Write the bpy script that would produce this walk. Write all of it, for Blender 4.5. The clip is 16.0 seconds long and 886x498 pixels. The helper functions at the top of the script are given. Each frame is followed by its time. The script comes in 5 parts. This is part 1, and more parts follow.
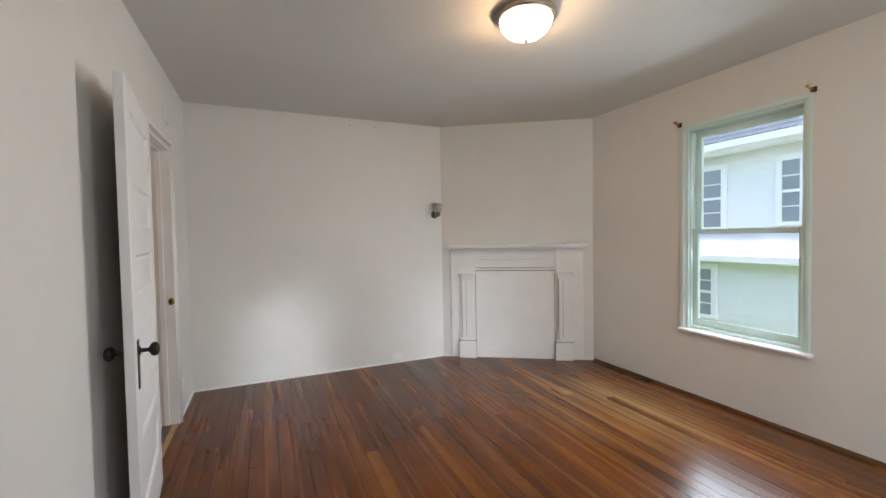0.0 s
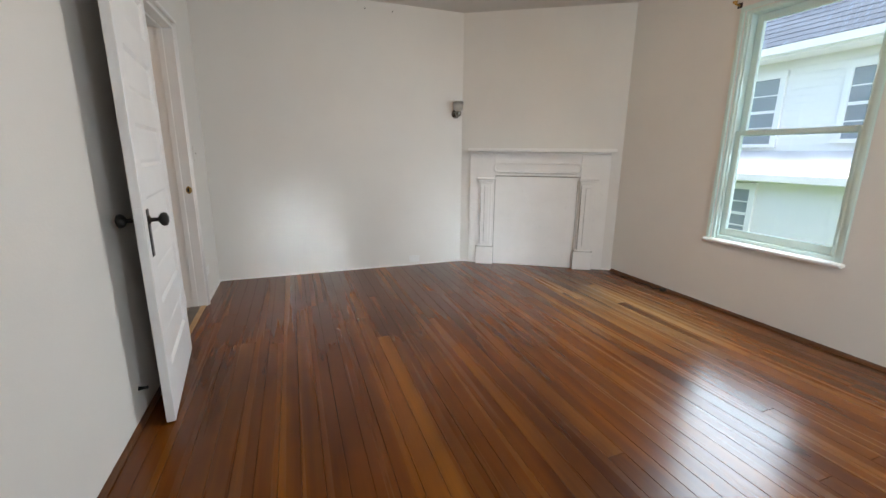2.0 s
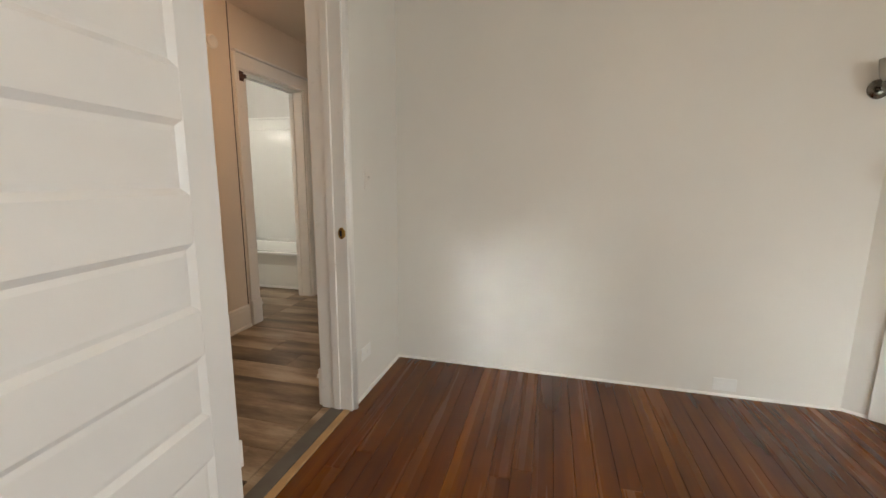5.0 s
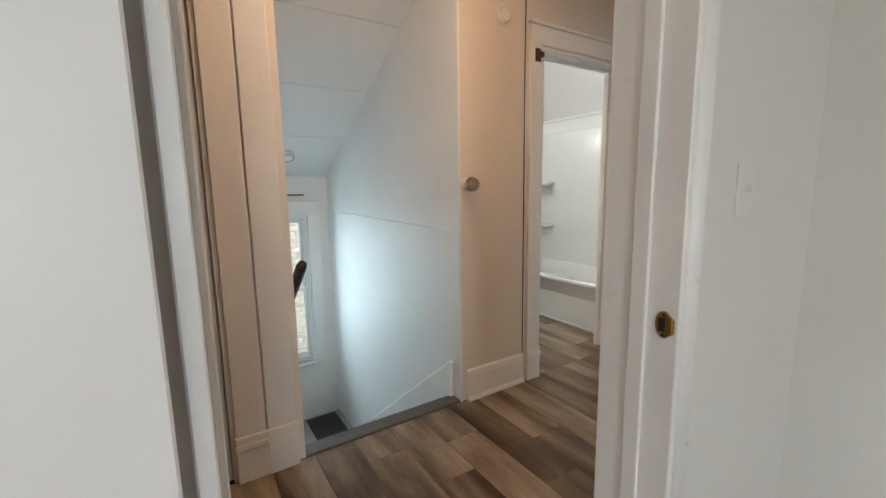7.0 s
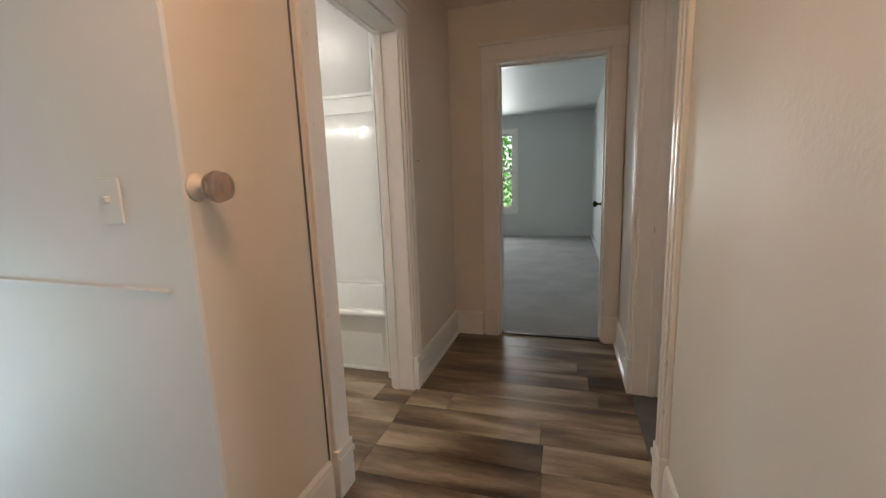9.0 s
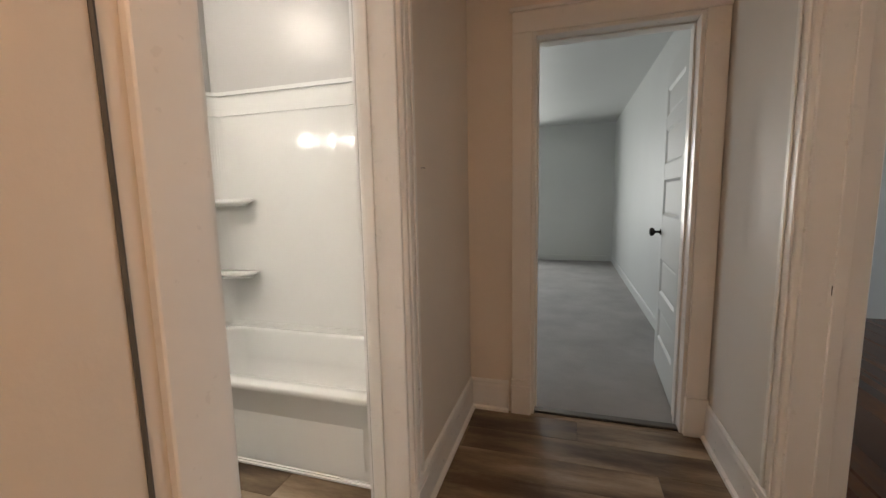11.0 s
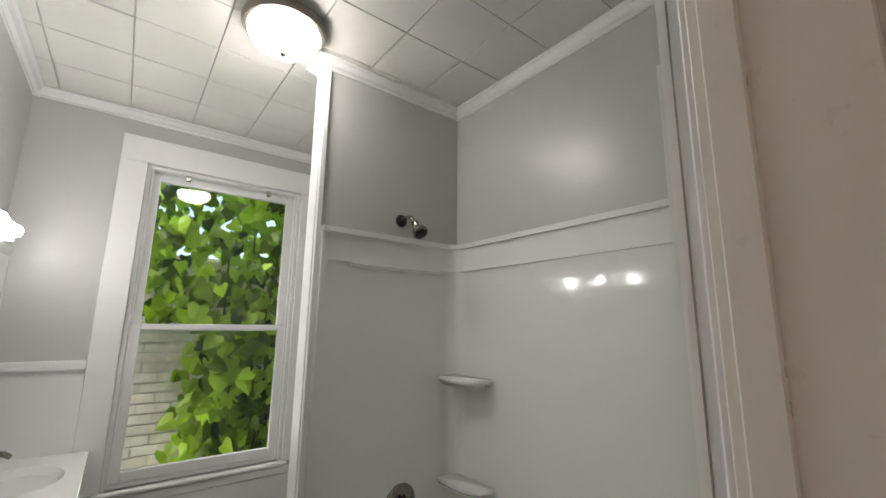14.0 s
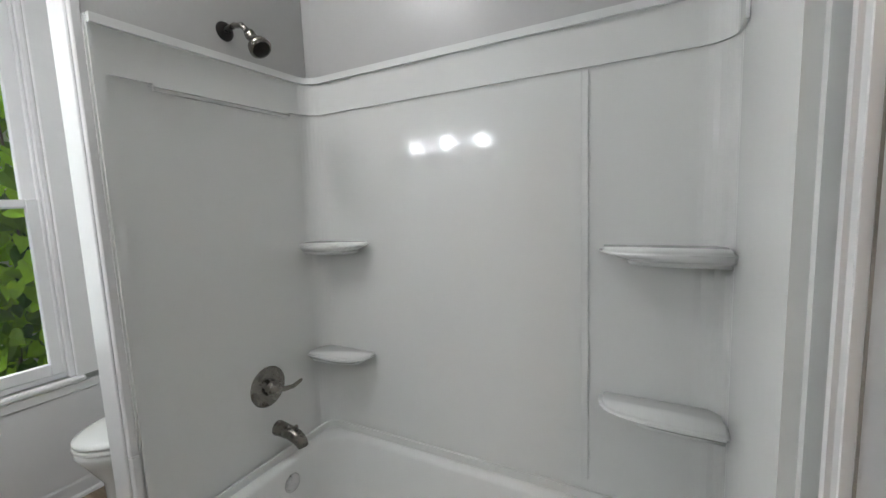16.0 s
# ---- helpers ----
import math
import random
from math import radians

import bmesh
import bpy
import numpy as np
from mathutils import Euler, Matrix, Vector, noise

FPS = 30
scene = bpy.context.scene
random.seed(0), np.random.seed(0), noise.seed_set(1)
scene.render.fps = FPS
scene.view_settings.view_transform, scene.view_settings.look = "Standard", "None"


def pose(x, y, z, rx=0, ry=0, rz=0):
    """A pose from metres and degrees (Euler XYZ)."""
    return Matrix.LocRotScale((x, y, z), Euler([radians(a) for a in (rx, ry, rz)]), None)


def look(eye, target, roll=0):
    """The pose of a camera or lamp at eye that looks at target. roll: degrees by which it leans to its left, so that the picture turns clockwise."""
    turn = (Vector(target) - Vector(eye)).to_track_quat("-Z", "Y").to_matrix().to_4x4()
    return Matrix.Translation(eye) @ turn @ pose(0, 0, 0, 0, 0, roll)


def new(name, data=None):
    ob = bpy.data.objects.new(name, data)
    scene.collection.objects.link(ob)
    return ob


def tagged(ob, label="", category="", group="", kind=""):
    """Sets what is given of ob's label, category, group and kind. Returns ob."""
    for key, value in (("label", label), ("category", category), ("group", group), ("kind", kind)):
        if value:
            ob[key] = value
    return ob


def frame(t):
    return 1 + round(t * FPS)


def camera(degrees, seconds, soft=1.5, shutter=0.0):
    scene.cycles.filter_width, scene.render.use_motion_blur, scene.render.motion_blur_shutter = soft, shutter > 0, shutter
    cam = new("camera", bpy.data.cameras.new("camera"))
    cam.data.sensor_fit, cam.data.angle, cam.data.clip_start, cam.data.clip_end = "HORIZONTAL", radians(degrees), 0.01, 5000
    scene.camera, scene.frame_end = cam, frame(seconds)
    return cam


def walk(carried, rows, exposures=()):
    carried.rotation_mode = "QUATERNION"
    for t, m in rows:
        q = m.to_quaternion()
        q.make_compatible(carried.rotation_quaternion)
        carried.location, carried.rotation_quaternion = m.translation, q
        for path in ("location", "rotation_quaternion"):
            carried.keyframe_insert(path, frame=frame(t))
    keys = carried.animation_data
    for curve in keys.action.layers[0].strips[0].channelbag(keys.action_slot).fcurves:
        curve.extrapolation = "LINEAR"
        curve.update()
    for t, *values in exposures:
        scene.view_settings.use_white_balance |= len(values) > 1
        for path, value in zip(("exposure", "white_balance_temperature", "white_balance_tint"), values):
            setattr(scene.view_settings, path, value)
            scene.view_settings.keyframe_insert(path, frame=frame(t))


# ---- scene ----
cam = camera(94.5, 16.0)

PATH = [
    (0, (0.608, -4.231, 1.363), (1.407, -2.399, 1.298), -1.0),
    (0.5, (0.641, -4.252, 1.359), (1.277, -2.36, 1.221), -0.7),
    (1, (0.643, -4.25, 1.305), (1.209, -2.346, 1.078), -0.4),
    (1.5, (0.654, -4.243, 1.229), (1.268, -2.377, 0.855), 0.3),
    (2, (0.698, -4.211, 1.193), (1.366, -2.381, 0.74), 0.5),
    (2.5, (0.71, -4.0, 1.176), (1.438, -2.192, 0.729), 0.1),
    (3, (0.777, -3.725, 1.181), (1.456, -1.883, 0.798), -0.3),
    (3.5, (0.894, -3.432, 1.185), (1.421, -1.532, 0.848), 0.2),
    (4, (0.929, -3.096, 1.186), (1.228, -1.143, 0.873), 0.6),
    (4.5, (0.916, -2.747, 1.171), (0.882, -0.774, 0.85), 0.1),
    (5, (0.921, -2.435, 1.17), (0.424, -0.527, 0.836), 0.5),
    (5.2, (0.901, -2.302, 1.168), (0.216, -0.446, 0.830), 0.5),
    (7.3, (0.25, -1.383, 1.203), (-1.434, -0.344, 0.91), -1.0),
    (7.5, (0.146, -1.318, 1.214), (-1.508, -0.232, 0.923), -1.2),
    (8, (-0.127, -1.161, 1.212), (-1.611, 0.154, 0.948), -1.5),
    (8.5, (-0.311, -1.056, 1.209), (-1.439, 0.568, 0.906), -1.8),
    (9, (-0.521, -0.981, 1.2), (-1.105, 0.904, 0.873), -2.0),
    (9.2, (-0.577, -0.942, 1.2), (-0.983, 0.989, 0.873), -2.0),
    (11.3, (-0.851, -0.004, 1.218), (-1.538, 1.861, 0.991), -0.7),
    (11.5, (-0.844, 0.089, 1.222), (-1.723, 1.872, 1.001), -0.4),
    (11.6, (-0.859, 0.138, 1.219), (-1.824, 1.876, 1.002), 0.0),
    (12, (-0.912, 0.27, 1.252), (-2.155, 1.824, 1.043), 0.1),
    (12.5, (-1.071, 0.396, 1.277), (-2.511, 1.771, 1.097), 0.3),
    (13, (-1.198, 0.491, 1.317), (-2.738, 1.762, 1.209), 0.1),
    (13.5, (-1.284, 0.592, 1.387), (-2.873, 1.802, 1.49), 0.4),
    (14, (-1.348, 0.631, 1.478), (-2.908, 1.829, 1.839), 0.7),
    (14.5, (-1.45, 0.624, 1.508), (-2.896, 1.912, 2.01), 0.7),
    (15, (-1.561, 0.64, 1.507), (-2.828, 2.139, 1.894), 0.1),
    (15.5, (-1.669, 0.688, 1.459), (-2.748, 2.368, 1.589), -1.2),
    (16, (-1.719, 0.71, 1.375), (-2.659, 2.46, 1.145), -2.3),
]
walk(cam, [(t, look(eye, target, roll)) for t, eye, target, roll in PATH], exposures=[(0, 2.08, 6350, 11), (2, 2.16, 6300, 10), (3, 2.18, 6350, 9), (3.5, 2.1, 6600, 9), (4, 2.42, 6700, 9), (5, 2.1, 7200, 10), (7.5, 2.28, 6200, 7), (8.5, 2.2, 6700, 11), (9.2, 2.33, 6700, 11), (11.5, 2.45, 7100, 15), (12.5, 2.2, 6600, 11), (13, 1.99, 6600, 11), (14, 1.42, 6500, 10), (14.8, 1.27, 6500, 10), (15.5, 1.68, 6250, 11), (16, 1.82, 5950, 11)])

# ---------------------------------------------------------------- light
world = bpy.data.worlds.new("sky")
scene.world = world
world.use_nodes = True
wn = world.node_tree
sky = wn.nodes.new("ShaderNodeTexSky")
sky.sky_type = "NISHITA"
sky.sun_disc = False
sky.sun_elevation = radians(58)
sky.sun_rotation = radians(176)
sky.dust_density = 3.0
wn.links.new(sky.outputs[0], wn.nodes["Background"].inputs[0])
wn.nodes["Background"].inputs[1].default_value = 0.15

sun = new("sun", bpy.data.lights.new("sun", "SUN"))
sun.data.energy = 4.0
sun.data.angle = radians(24)
sun.data.color = (1.0, 0.95, 0.88)
sun.matrix_world = look((1.5, -20.0, 34.0), (0, 0, 0))


def window_light(name, at, target, width, height, power, colour, spread=150):
    """Sky light entering by a window: an area lamp that fills the opening."""
    data = bpy.data.lights.new(name, "AREA")
    data.shape, data.size, data.size_y = "RECTANGLE", width, height
    data.energy, data.color, data.spread = power, colour, radians(spread)
    ob = new(name, data)
    ob.matrix_world = look(at, target)
    return ob


SKYLIGHT = (0.80, 0.92, 1.0)
for z in (0.88, 1.38, 1.88):
    # daylight falls in slightly downwards
    window_light("window_light", (3.800, -2.33, z), (2.80, -2.33, z - 0.36), 0.72, 0.48, 2.4, SKYLIGHT)
    window_light("window_light", (2.715, -5.280, z), (2.715, -4.28, z - 0.36), 0.72, 0.48, 1.9, SKYLIGHT)
# added narrow-beam lamps throw the pale patches at the foot of the far wall
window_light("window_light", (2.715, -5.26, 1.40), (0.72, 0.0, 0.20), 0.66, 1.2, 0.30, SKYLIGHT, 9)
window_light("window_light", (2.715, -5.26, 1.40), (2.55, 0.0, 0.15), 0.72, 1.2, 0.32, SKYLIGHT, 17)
window_light("window_light", (-4.255, 1.095, 1.5), (0.0, 1.095, 1.5), 0.8, 1.6, 1.6, (0.93, 1.0, 0.90))
window_light("window_light", (-3.618, -0.79, 0.30), (0.0, -0.79, 0.30), 0.40, 1.10, 2.0, (0.68, 0.90, 1.0))
window_light("window_light", (-2.05, 7.770, 1.35), (-2.05, 0.0, 1.35), 0.8, 1.5, 6.6, (0.92, 0.98, 1.0))
window_light("window_light", (-3.66, 4.1, 1.35), (0.0, 4.1, 1.35), 0.9, 1.4, 2.2, (0.92, 0.98, 1.0))
window_light("window_light", (3.85, 2.1, 1.35), (0.0, 2.1, 1.35), 0.9, 1.4, 4.0, SKYLIGHT)

# ---------------------------------------------------------------- helpers for building


def mesh_object(name, bm, material, parent=None, label="", smooth=False):
    bmesh.ops.recalc_face_normals(bm, faces=bm.faces)
    me = bpy.data.meshes.new(name)
    bm.to_mesh(me)
    bm.free()
    for p in me.polygons:
        p.use_smooth = smooth
    me.materials.append(material)
    ob = new(name, me)
    if parent:
        ob.parent = parent
    if label:
        ob["label"] = label
    return ob


def part(name, bm, material, parent, label="", smooth=False):
    return mesh_object(name, bm, material, parent, label, smooth)


def thing(name, label, category, at=(0, 0, 0), rz=0, group="", kind=""):
    e = new(name)
    e.empty_display_size = 0.1
    e.matrix_world = pose(*at, 0, 0, rz)
    return tagged(e, label, category, group, kind)


def structure(name, bm, material, label, category, smooth=False):
    return tagged(mesh_object(name, bm, material, smooth=smooth), label, category, kind="structure")


def box(bm, x0, x1, y0, y1, z0, z1, m=None):
    vs = [bm.verts.new((x, y, z)) for x in (x0, x1) for y in (y0, y1) for z in (z0, z1)]
    fs = [(0, 1, 3, 2), (4, 6, 7, 5), (0, 4, 5, 1), (2, 3, 7, 6), (0, 2, 6, 4), (1, 5, 7, 3)]
    for f in fs:
        bm.faces.new([vs[i] for i in f])
    if m is not None:
        for v in vs:
            v.co = m @ v.co
    return vs


def boxes(*items, bevel=0.0, segs=1):
    bm = bmesh.new()
    for i in items:
        box(bm, *i)
    bmesh.ops.recalc_face_normals(bm, faces=bm.faces)
    if bevel:
        bmesh.ops.bevel(bm, geom=list(bm.edges), offset=bevel, segments=segs, affect="EDGES", clamp_overlap=True)
    return bm


def lathe(profile, steps=32, m=None):
    """A turned shape about z from (radius, height) pairs."""
    bm = bmesh.new()
    rings = []
    for r, z in profile:
        if r < 1e-6:
            rings.append([bm.verts.new((0, 0, z))])
        else:
            rings.append([bm.verts.new((r * math.cos(a), r * math.sin(a), z)) for a in (2 * math.pi * k / steps for k in range(steps))])
    for a, b in zip(rings, rings[1:]):
        for k in range(steps):
            f = []
            for v in (a[k % len(a)], a[(k + 1) % len(a)], b[(k + 1) % len(b)], b[k % len(b)]):
                if v not in f:
                    f.append(v)
            if len(f) > 2:
                bm.faces.new(f)
    if m is not None:
        bm.transform(m)
    return bm


def tube(points, radius, steps=12):
    """A round bar along points; radius may be a number or one per point."""
    bm = bmesh.new()
    pts = [Vector(p) for p in points]
    rad = radius if isinstance(radius, (list, tuple)) else [radius] * len(pts)
    rings = []
    up = None
    for i, p in enumerate(pts):
        d = (pts[min(i + 1, len(pts) - 1)] - pts[max(i - 1, 0)]).normalized()
        if up is None:
            up = d.orthogonal().normalized()
        up = (up - d * up.dot(d)).normalized()
        side = d.cross(up)
        rings.append([bm.verts.new(p + rad[i] * (math.cos(a) * up + math.sin(a) * side)) for a in (2 * math.pi * k / steps for k in range(steps))])
    for a, b in zip(rings, rings[1:]):
        for k in range(steps):
            bm.faces.new((a[k], a[(k + 1) % steps], b[(k + 1) % steps], b[k]))
    bm.faces.new(rings[0])
    bm.faces.new(rings[-1])
    return bm


def prism(outline, z0, z1, bevel=0.0, segs=2):
    """An outline in x, y pulled up from z0 to z1."""
    bm = bmesh.new()
    lo = [bm.verts.new((x, y, z0)) for x, y in outline]
    hi = [bm.verts.new((x, y, z1)) for x, y in outline]
    n = len(lo)
    bm.faces.new(lo)
    bm.faces.new(hi)
    for k in range(n):
        bm.faces.new((lo[k], lo[(k + 1) % n], hi[(k + 1) % n], hi[k]))
    bmesh.ops.recalc_face_normals(bm, faces=bm.faces)
    if bevel:
        bmesh.ops.bevel(bm, geom=list(bm.edges), offset=bevel, segments=segs, affect="EDGES", clamp_overlap=True)
    return bm


def slab(u_breaks, v_breaks, holes, t0, t1, axis):
    """A wall with openings: u along the wall, v up (or across), t0..t1 its thickness; holes (u0, u1, v0, v1)."""
    us = sorted(set([*u_breaks, *(h[0] for h in holes), *(h[1] for h in holes)]))
    vs = sorted(set([*v_breaks, *(h[2] for h in holes), *(h[3] for h in holes)]))
    us = [u for u in us if u_breaks[0] <= u <= u_breaks[-1]]
    vs = [v for v in vs if v_breaks[0] <= v <= v_breaks[-1]]

    def place(u, v, t):
        return {"x": (t, u, v), "y": (u, t, v), "z": (u, v, t)}[axis]

    def solid(i, j):
        if not (0 <= i < len(us) - 1 and 0 <= j < len(vs) - 1):
            return False
        cu, cv = (us[i] + us[i + 1]) / 2, (vs[j] + vs[j + 1]) / 2
        return not any(h[0] < cu < h[1] and h[2] < cv < h[3] for h in holes)

    bm = bmesh.new()
    made = {}

    def vert(u, v, t):
        key = (round(u, 4), round(v, 4), round(t, 4))
        if key not in made:
            made[key] = bm.verts.new(place(u, v, t))
        return made[key]

    for i in range(len(us) - 1):
        for j in range(len(vs) - 1):
            if not solid(i, j):
                continue
            a, b, c, d = us[i], us[i + 1], vs[j], vs[j + 1]
            for t in (t0, t1):
                bm.faces.new((vert(a, c, t), vert(b, c, t), vert(b, d, t), vert(a, d, t)))
            for ni, nj, p, q in ((i - 1, j, (a, c), (a, d)), (i + 1, j, (b, c), (b, d)), (i, j - 1, (a, c), (b, c)), (i, j + 1, (a, d), (b, d))):
                if not solid(ni, nj):
                    bm.faces.new((vert(*p, t0), vert(*q, t0), vert(*q, t1), vert(*p, t1)))
    return bm


# ---------------------------------------------------------------- materials


def material(name):
    m = bpy.data.materials.new(name)
    m.use_nodes = True
    t = m.node_tree
    return m, t, t.nodes["Principled BSDF"]


def add(t, kind, **values):
    n = t.nodes.new(kind)
    for key, value in values.items():
        n.inputs[key].default_value = value
    return n


def ramp(t, stops):
    n = t.nodes.new("ShaderNodeValToRGB")
    e = n.color_ramp.elements
    while len(e) < len(stops):
        e.new(0.5)
    for k, (p, c) in enumerate(stops):
        e[k].position = p
        e[k].color = (*c, 1)
    return n


def mapped(t, scale):
    c = t.nodes.new("ShaderNodeTexCoord")
    m = t.nodes.new("ShaderNodeMapping")
    m.inputs["Scale"].default_value = scale
    t.links.new(c.outputs["Object"], m.inputs["Vector"])
    return m


def bump(t, b, height, strength, distance):
    n = add(t, "ShaderNodeBump", Strength=strength, Distance=distance)
    t.links.new(height, n.inputs["Height"])
    t.links.new(n.outputs[0], b.inputs["Normal"])
    return n


def paint(name, colour, rough=0.5, vary=0.06, grain=60.0, relief=0.25, patch=1.3, depth=0.002, blotch=None):
    """Brushed or rolled paint: faint uneven tone, roller texture, slightly uneven gloss."""
    m, t, b = material(name)
    mp = mapped(t, (1, 1, 1))
    big = add(t, "ShaderNodeTexNoise", Scale=patch, Detail=5.0, Roughness=0.6)
    t.links.new(mp.outputs[0], big.inputs["Vector"])
    dark = tuple(c * (1 - vary) for c in colour)
    light = tuple(min(1, c * (1 + vary * 0.5)) for c in colour)
    r = ramp(t, [(0.3, blotch or dark), (0.7, light)])
    t.links.new(big.outputs[0], r.inputs[0])
    t.links.new(r.outputs[0], b.inputs["Base Color"])
    fine = add(t, "ShaderNodeTexNoise", Scale=grain, Detail=4.0, Roughness=0.6)
    t.links.new(mp.outputs[0], fine.inputs["Vector"])
    rr = add(t, "ShaderNodeMapRange")
    rr.inputs["To Min"].default_value = rough - 0.06
    rr.inputs["To Max"].default_value = rough + 0.1
    t.links.new(fine.outputs[0], rr.inputs[0])
    t.links.new(rr.outputs[0], b.inputs["Roughness"])
    bump(t, b, fine.outputs[0], relief, depth)
    return m


def metal(name, colour, rough=0.3, vary=0.1, metallic=1.0):
    m, t, b = material(name)
    mp = mapped(t, (1, 1, 1))
    n = add(t, "ShaderNodeTexNoise", Scale=45.0, Detail=4.0)
    t.links.new(mp.outputs[0], n.inputs["Vector"])
    r = ramp(t, [(0.35, tuple(c * (1 - vary) for c in colour)), (0.65, colour)])
    t.links.new(n.outputs[0], r.inputs[0])
    t.links.new(r.outputs[0], b.inputs["Base Color"])
    rr = add(t, "ShaderNodeMapRange")
    rr.inputs["To Min"].default_value = max(0.03, rough - 0.08)
    rr.inputs["To Max"].default_value = rough + 0.08
    t.links.new(n.outputs[0], rr.inputs[0])
    t.links.new(rr.outputs[0], b.inputs["Roughness"])
    b.inputs["Metallic"].default_value = metallic
    return m


def lamp_glass(name, colour, strength):
    m, t, b = material(name)
    b.inputs["Base Color"].default_value = (0.9, 0.88, 0.85, 1)
    b.inputs["Roughness"].default_value = 0.3
    b.inputs["Emission Color"].default_value = (*colour, 1)
    b.inputs["Emission Strength"].default_value = strength
    return m


def plank_wood(name, along, stops, tint, rough, streak, gloss=0.0, fine=220.0, relief=0.15, big=22.0, hairy=0.3, shine=0.5, pale_spot=None):
    """Boards with grain along one axis; every piece gets its own tone and its own stretch of grain."""
    m, t, b = material(name)
    info = t.nodes.new("ShaderNodeObjectInfo")
    co = t.nodes.new("ShaderNodeTexCoord")
    geo = t.nodes.new("ShaderNodeNewGeometry")
    shift = t.nodes.new("ShaderNodeVectorMath")
    shift.operation = "SCALE"
    comb = t.nodes.new("ShaderNodeCombineXYZ")
    for k in range(3):
        t.links.new(info.outputs["Random"], comb.inputs[k])
    t.links.new(comb.outputs[0], shift.inputs[0])
    shift.inputs["Scale"].default_value = 37.0
    addv = t.nodes.new("ShaderNodeVectorMath")
    t.links.new(geo.outputs["Position"], addv.inputs[0])
    t.links.new(shift.outputs[0], addv.inputs[1])
    mp = t.nodes.new("ShaderNodeMapping")
    mp.inputs["Scale"].default_value = (1, streak, 1) if along == "y" else (streak, 1, 1)
    t.links.new(addv.outputs[0], mp.inputs[0])
    grain = add(t, "ShaderNodeTexNoise", Scale=big, Detail=3.0, Roughness=0.5)
    t.links.new(mp.outputs[0], grain.inputs["Vector"])
    hair = add(t, "ShaderNodeTexNoise", Scale=fine, Detail=3.0, Roughness=0.6)
    t.links.new(mp.outputs[0], hair.inputs["Vector"])
    mix = t.nodes.new("ShaderNodeMath")
    mix.operation = "MULTIPLY_ADD"
    mix.inputs[1].default_value = hairy
    t.links.new(hair.outputs[0], mix.inputs[0])
    t.links.new(grain.outputs[0], mix.inputs[2])
    tone = t.nodes.new("ShaderNodeMath")
    tone.operation = "MULTIPLY_ADD"
    tone.inputs[1].default_value = tint
    t.links.new(info.outputs["Random"], tone.inputs[0])
    t.links.new(mix.outputs[0], tone.inputs[2])
    off = t.nodes.new("ShaderNodeMath")
    off.operation = "SUBTRACT"
    off.inputs[1].default_value = hairy / 2 + tint / 2
    t.links.new(tone.outputs[0], off.inputs[0])
    r = ramp(t, stops)
    t.links.new(off.outputs[0], r.inputs[0])
    colour = r.outputs[0]
    if pale_spot:
        # old stain lying in long patches, and a paler ragged patch round one spot
        place = t.nodes.new("ShaderNodeMapping")
        place.inputs["Scale"].default_value = (1.6, 0.55, 1)
        t.links.new(geo.outputs["Position"], place.inputs[0])
        old = add(t, "ShaderNodeTexNoise", Scale=1.5, Detail=4.0, Roughness=0.55)
        t.links.new(place.outputs[0], old.inputs["Vector"])
        stain = ramp(t, [(0.36, (0.60, 0.55, 0.50)), (0.60, (1.12, 1.08, 1.0))])
        t.links.new(old.outputs[0], stain.inputs[0])
        mul = t.nodes.new("ShaderNodeMix")
        mul.data_type, mul.blend_type = "RGBA", "MULTIPLY"
        mul.inputs["Factor"].default_value = 1.0
        t.links.new(colour, mul.inputs["A"])
        t.links.new(stain.outputs[0], mul.inputs["B"])
        spot = t.nodes.new("ShaderNodeMapping")
        spot.vector_type = "TEXTURE"
        spot.inputs["Location"].default_value = (pale_spot[0], pale_spot[1], 0)
        spot.inputs["Scale"].default_value = (pale_spot[2], pale_spot[3], 1)
        t.links.new(geo.outputs["Position"], spot.inputs[0])
        far = t.nodes.new("ShaderNodeVectorMath")
        far.operation = "LENGTH"
        t.links.new(spot.outputs[0], far.inputs[0])
        near = add(t, "ShaderNodeMapRange")
        near.inputs["From Min"].default_value, near.inputs["From Max"].default_value = 1.0, 0.25
        t.links.new(far.outputs["Value"], near.inputs[0])
        torn = add(t, "ShaderNodeTexNoise", Scale=5.0, Detail=6.0, Roughness=0.7)
        t.links.new(mp.outputs[0], torn.inputs["Vector"])
        edge = ramp(t, [(0.42, (0, 0, 0)), (0.60, (0.8, 0.8, 0.8))])
        t.links.new(torn.outputs[0], edge.inputs[0])
        both = t.nodes.new("ShaderNodeMath")
        both.operation = "MULTIPLY"
        t.links.new(near.outputs[0], both.inputs[0])
        t.links.new(edge.outputs[0], both.inputs[1])
        paler_mix = t.nodes.new("ShaderNodeMix")
        paler_mix.data_type = "RGBA"
        t.links.new(both.outputs[0], paler_mix.inputs["Factor"])
        t.links.new(mul.outputs["Result"], paler_mix.inputs["A"])
        paler_mix.inputs["B"].default_value = (0.42, 0.235, 0.085, 1)
        colour = paler_mix.outputs["Result"]
    t.links.new(colour, b.inputs["Base Color"])
    rr = add(t, "ShaderNodeMapRange")
    rr.inputs["From Min"].default_value = 0.3
    rr.inputs["From Max"].default_value = 0.7
    rr.inputs["To Min"].default_value = rough - 0.03
    rr.inputs["To Max"].default_value = rough + 0.06
    t.links.new(grain.outputs[0], rr.inputs[0])
    t.links.new(rr.outputs[0], b.inputs["Roughness"])
    b.inputs["Specular IOR Level"].default_value = shine
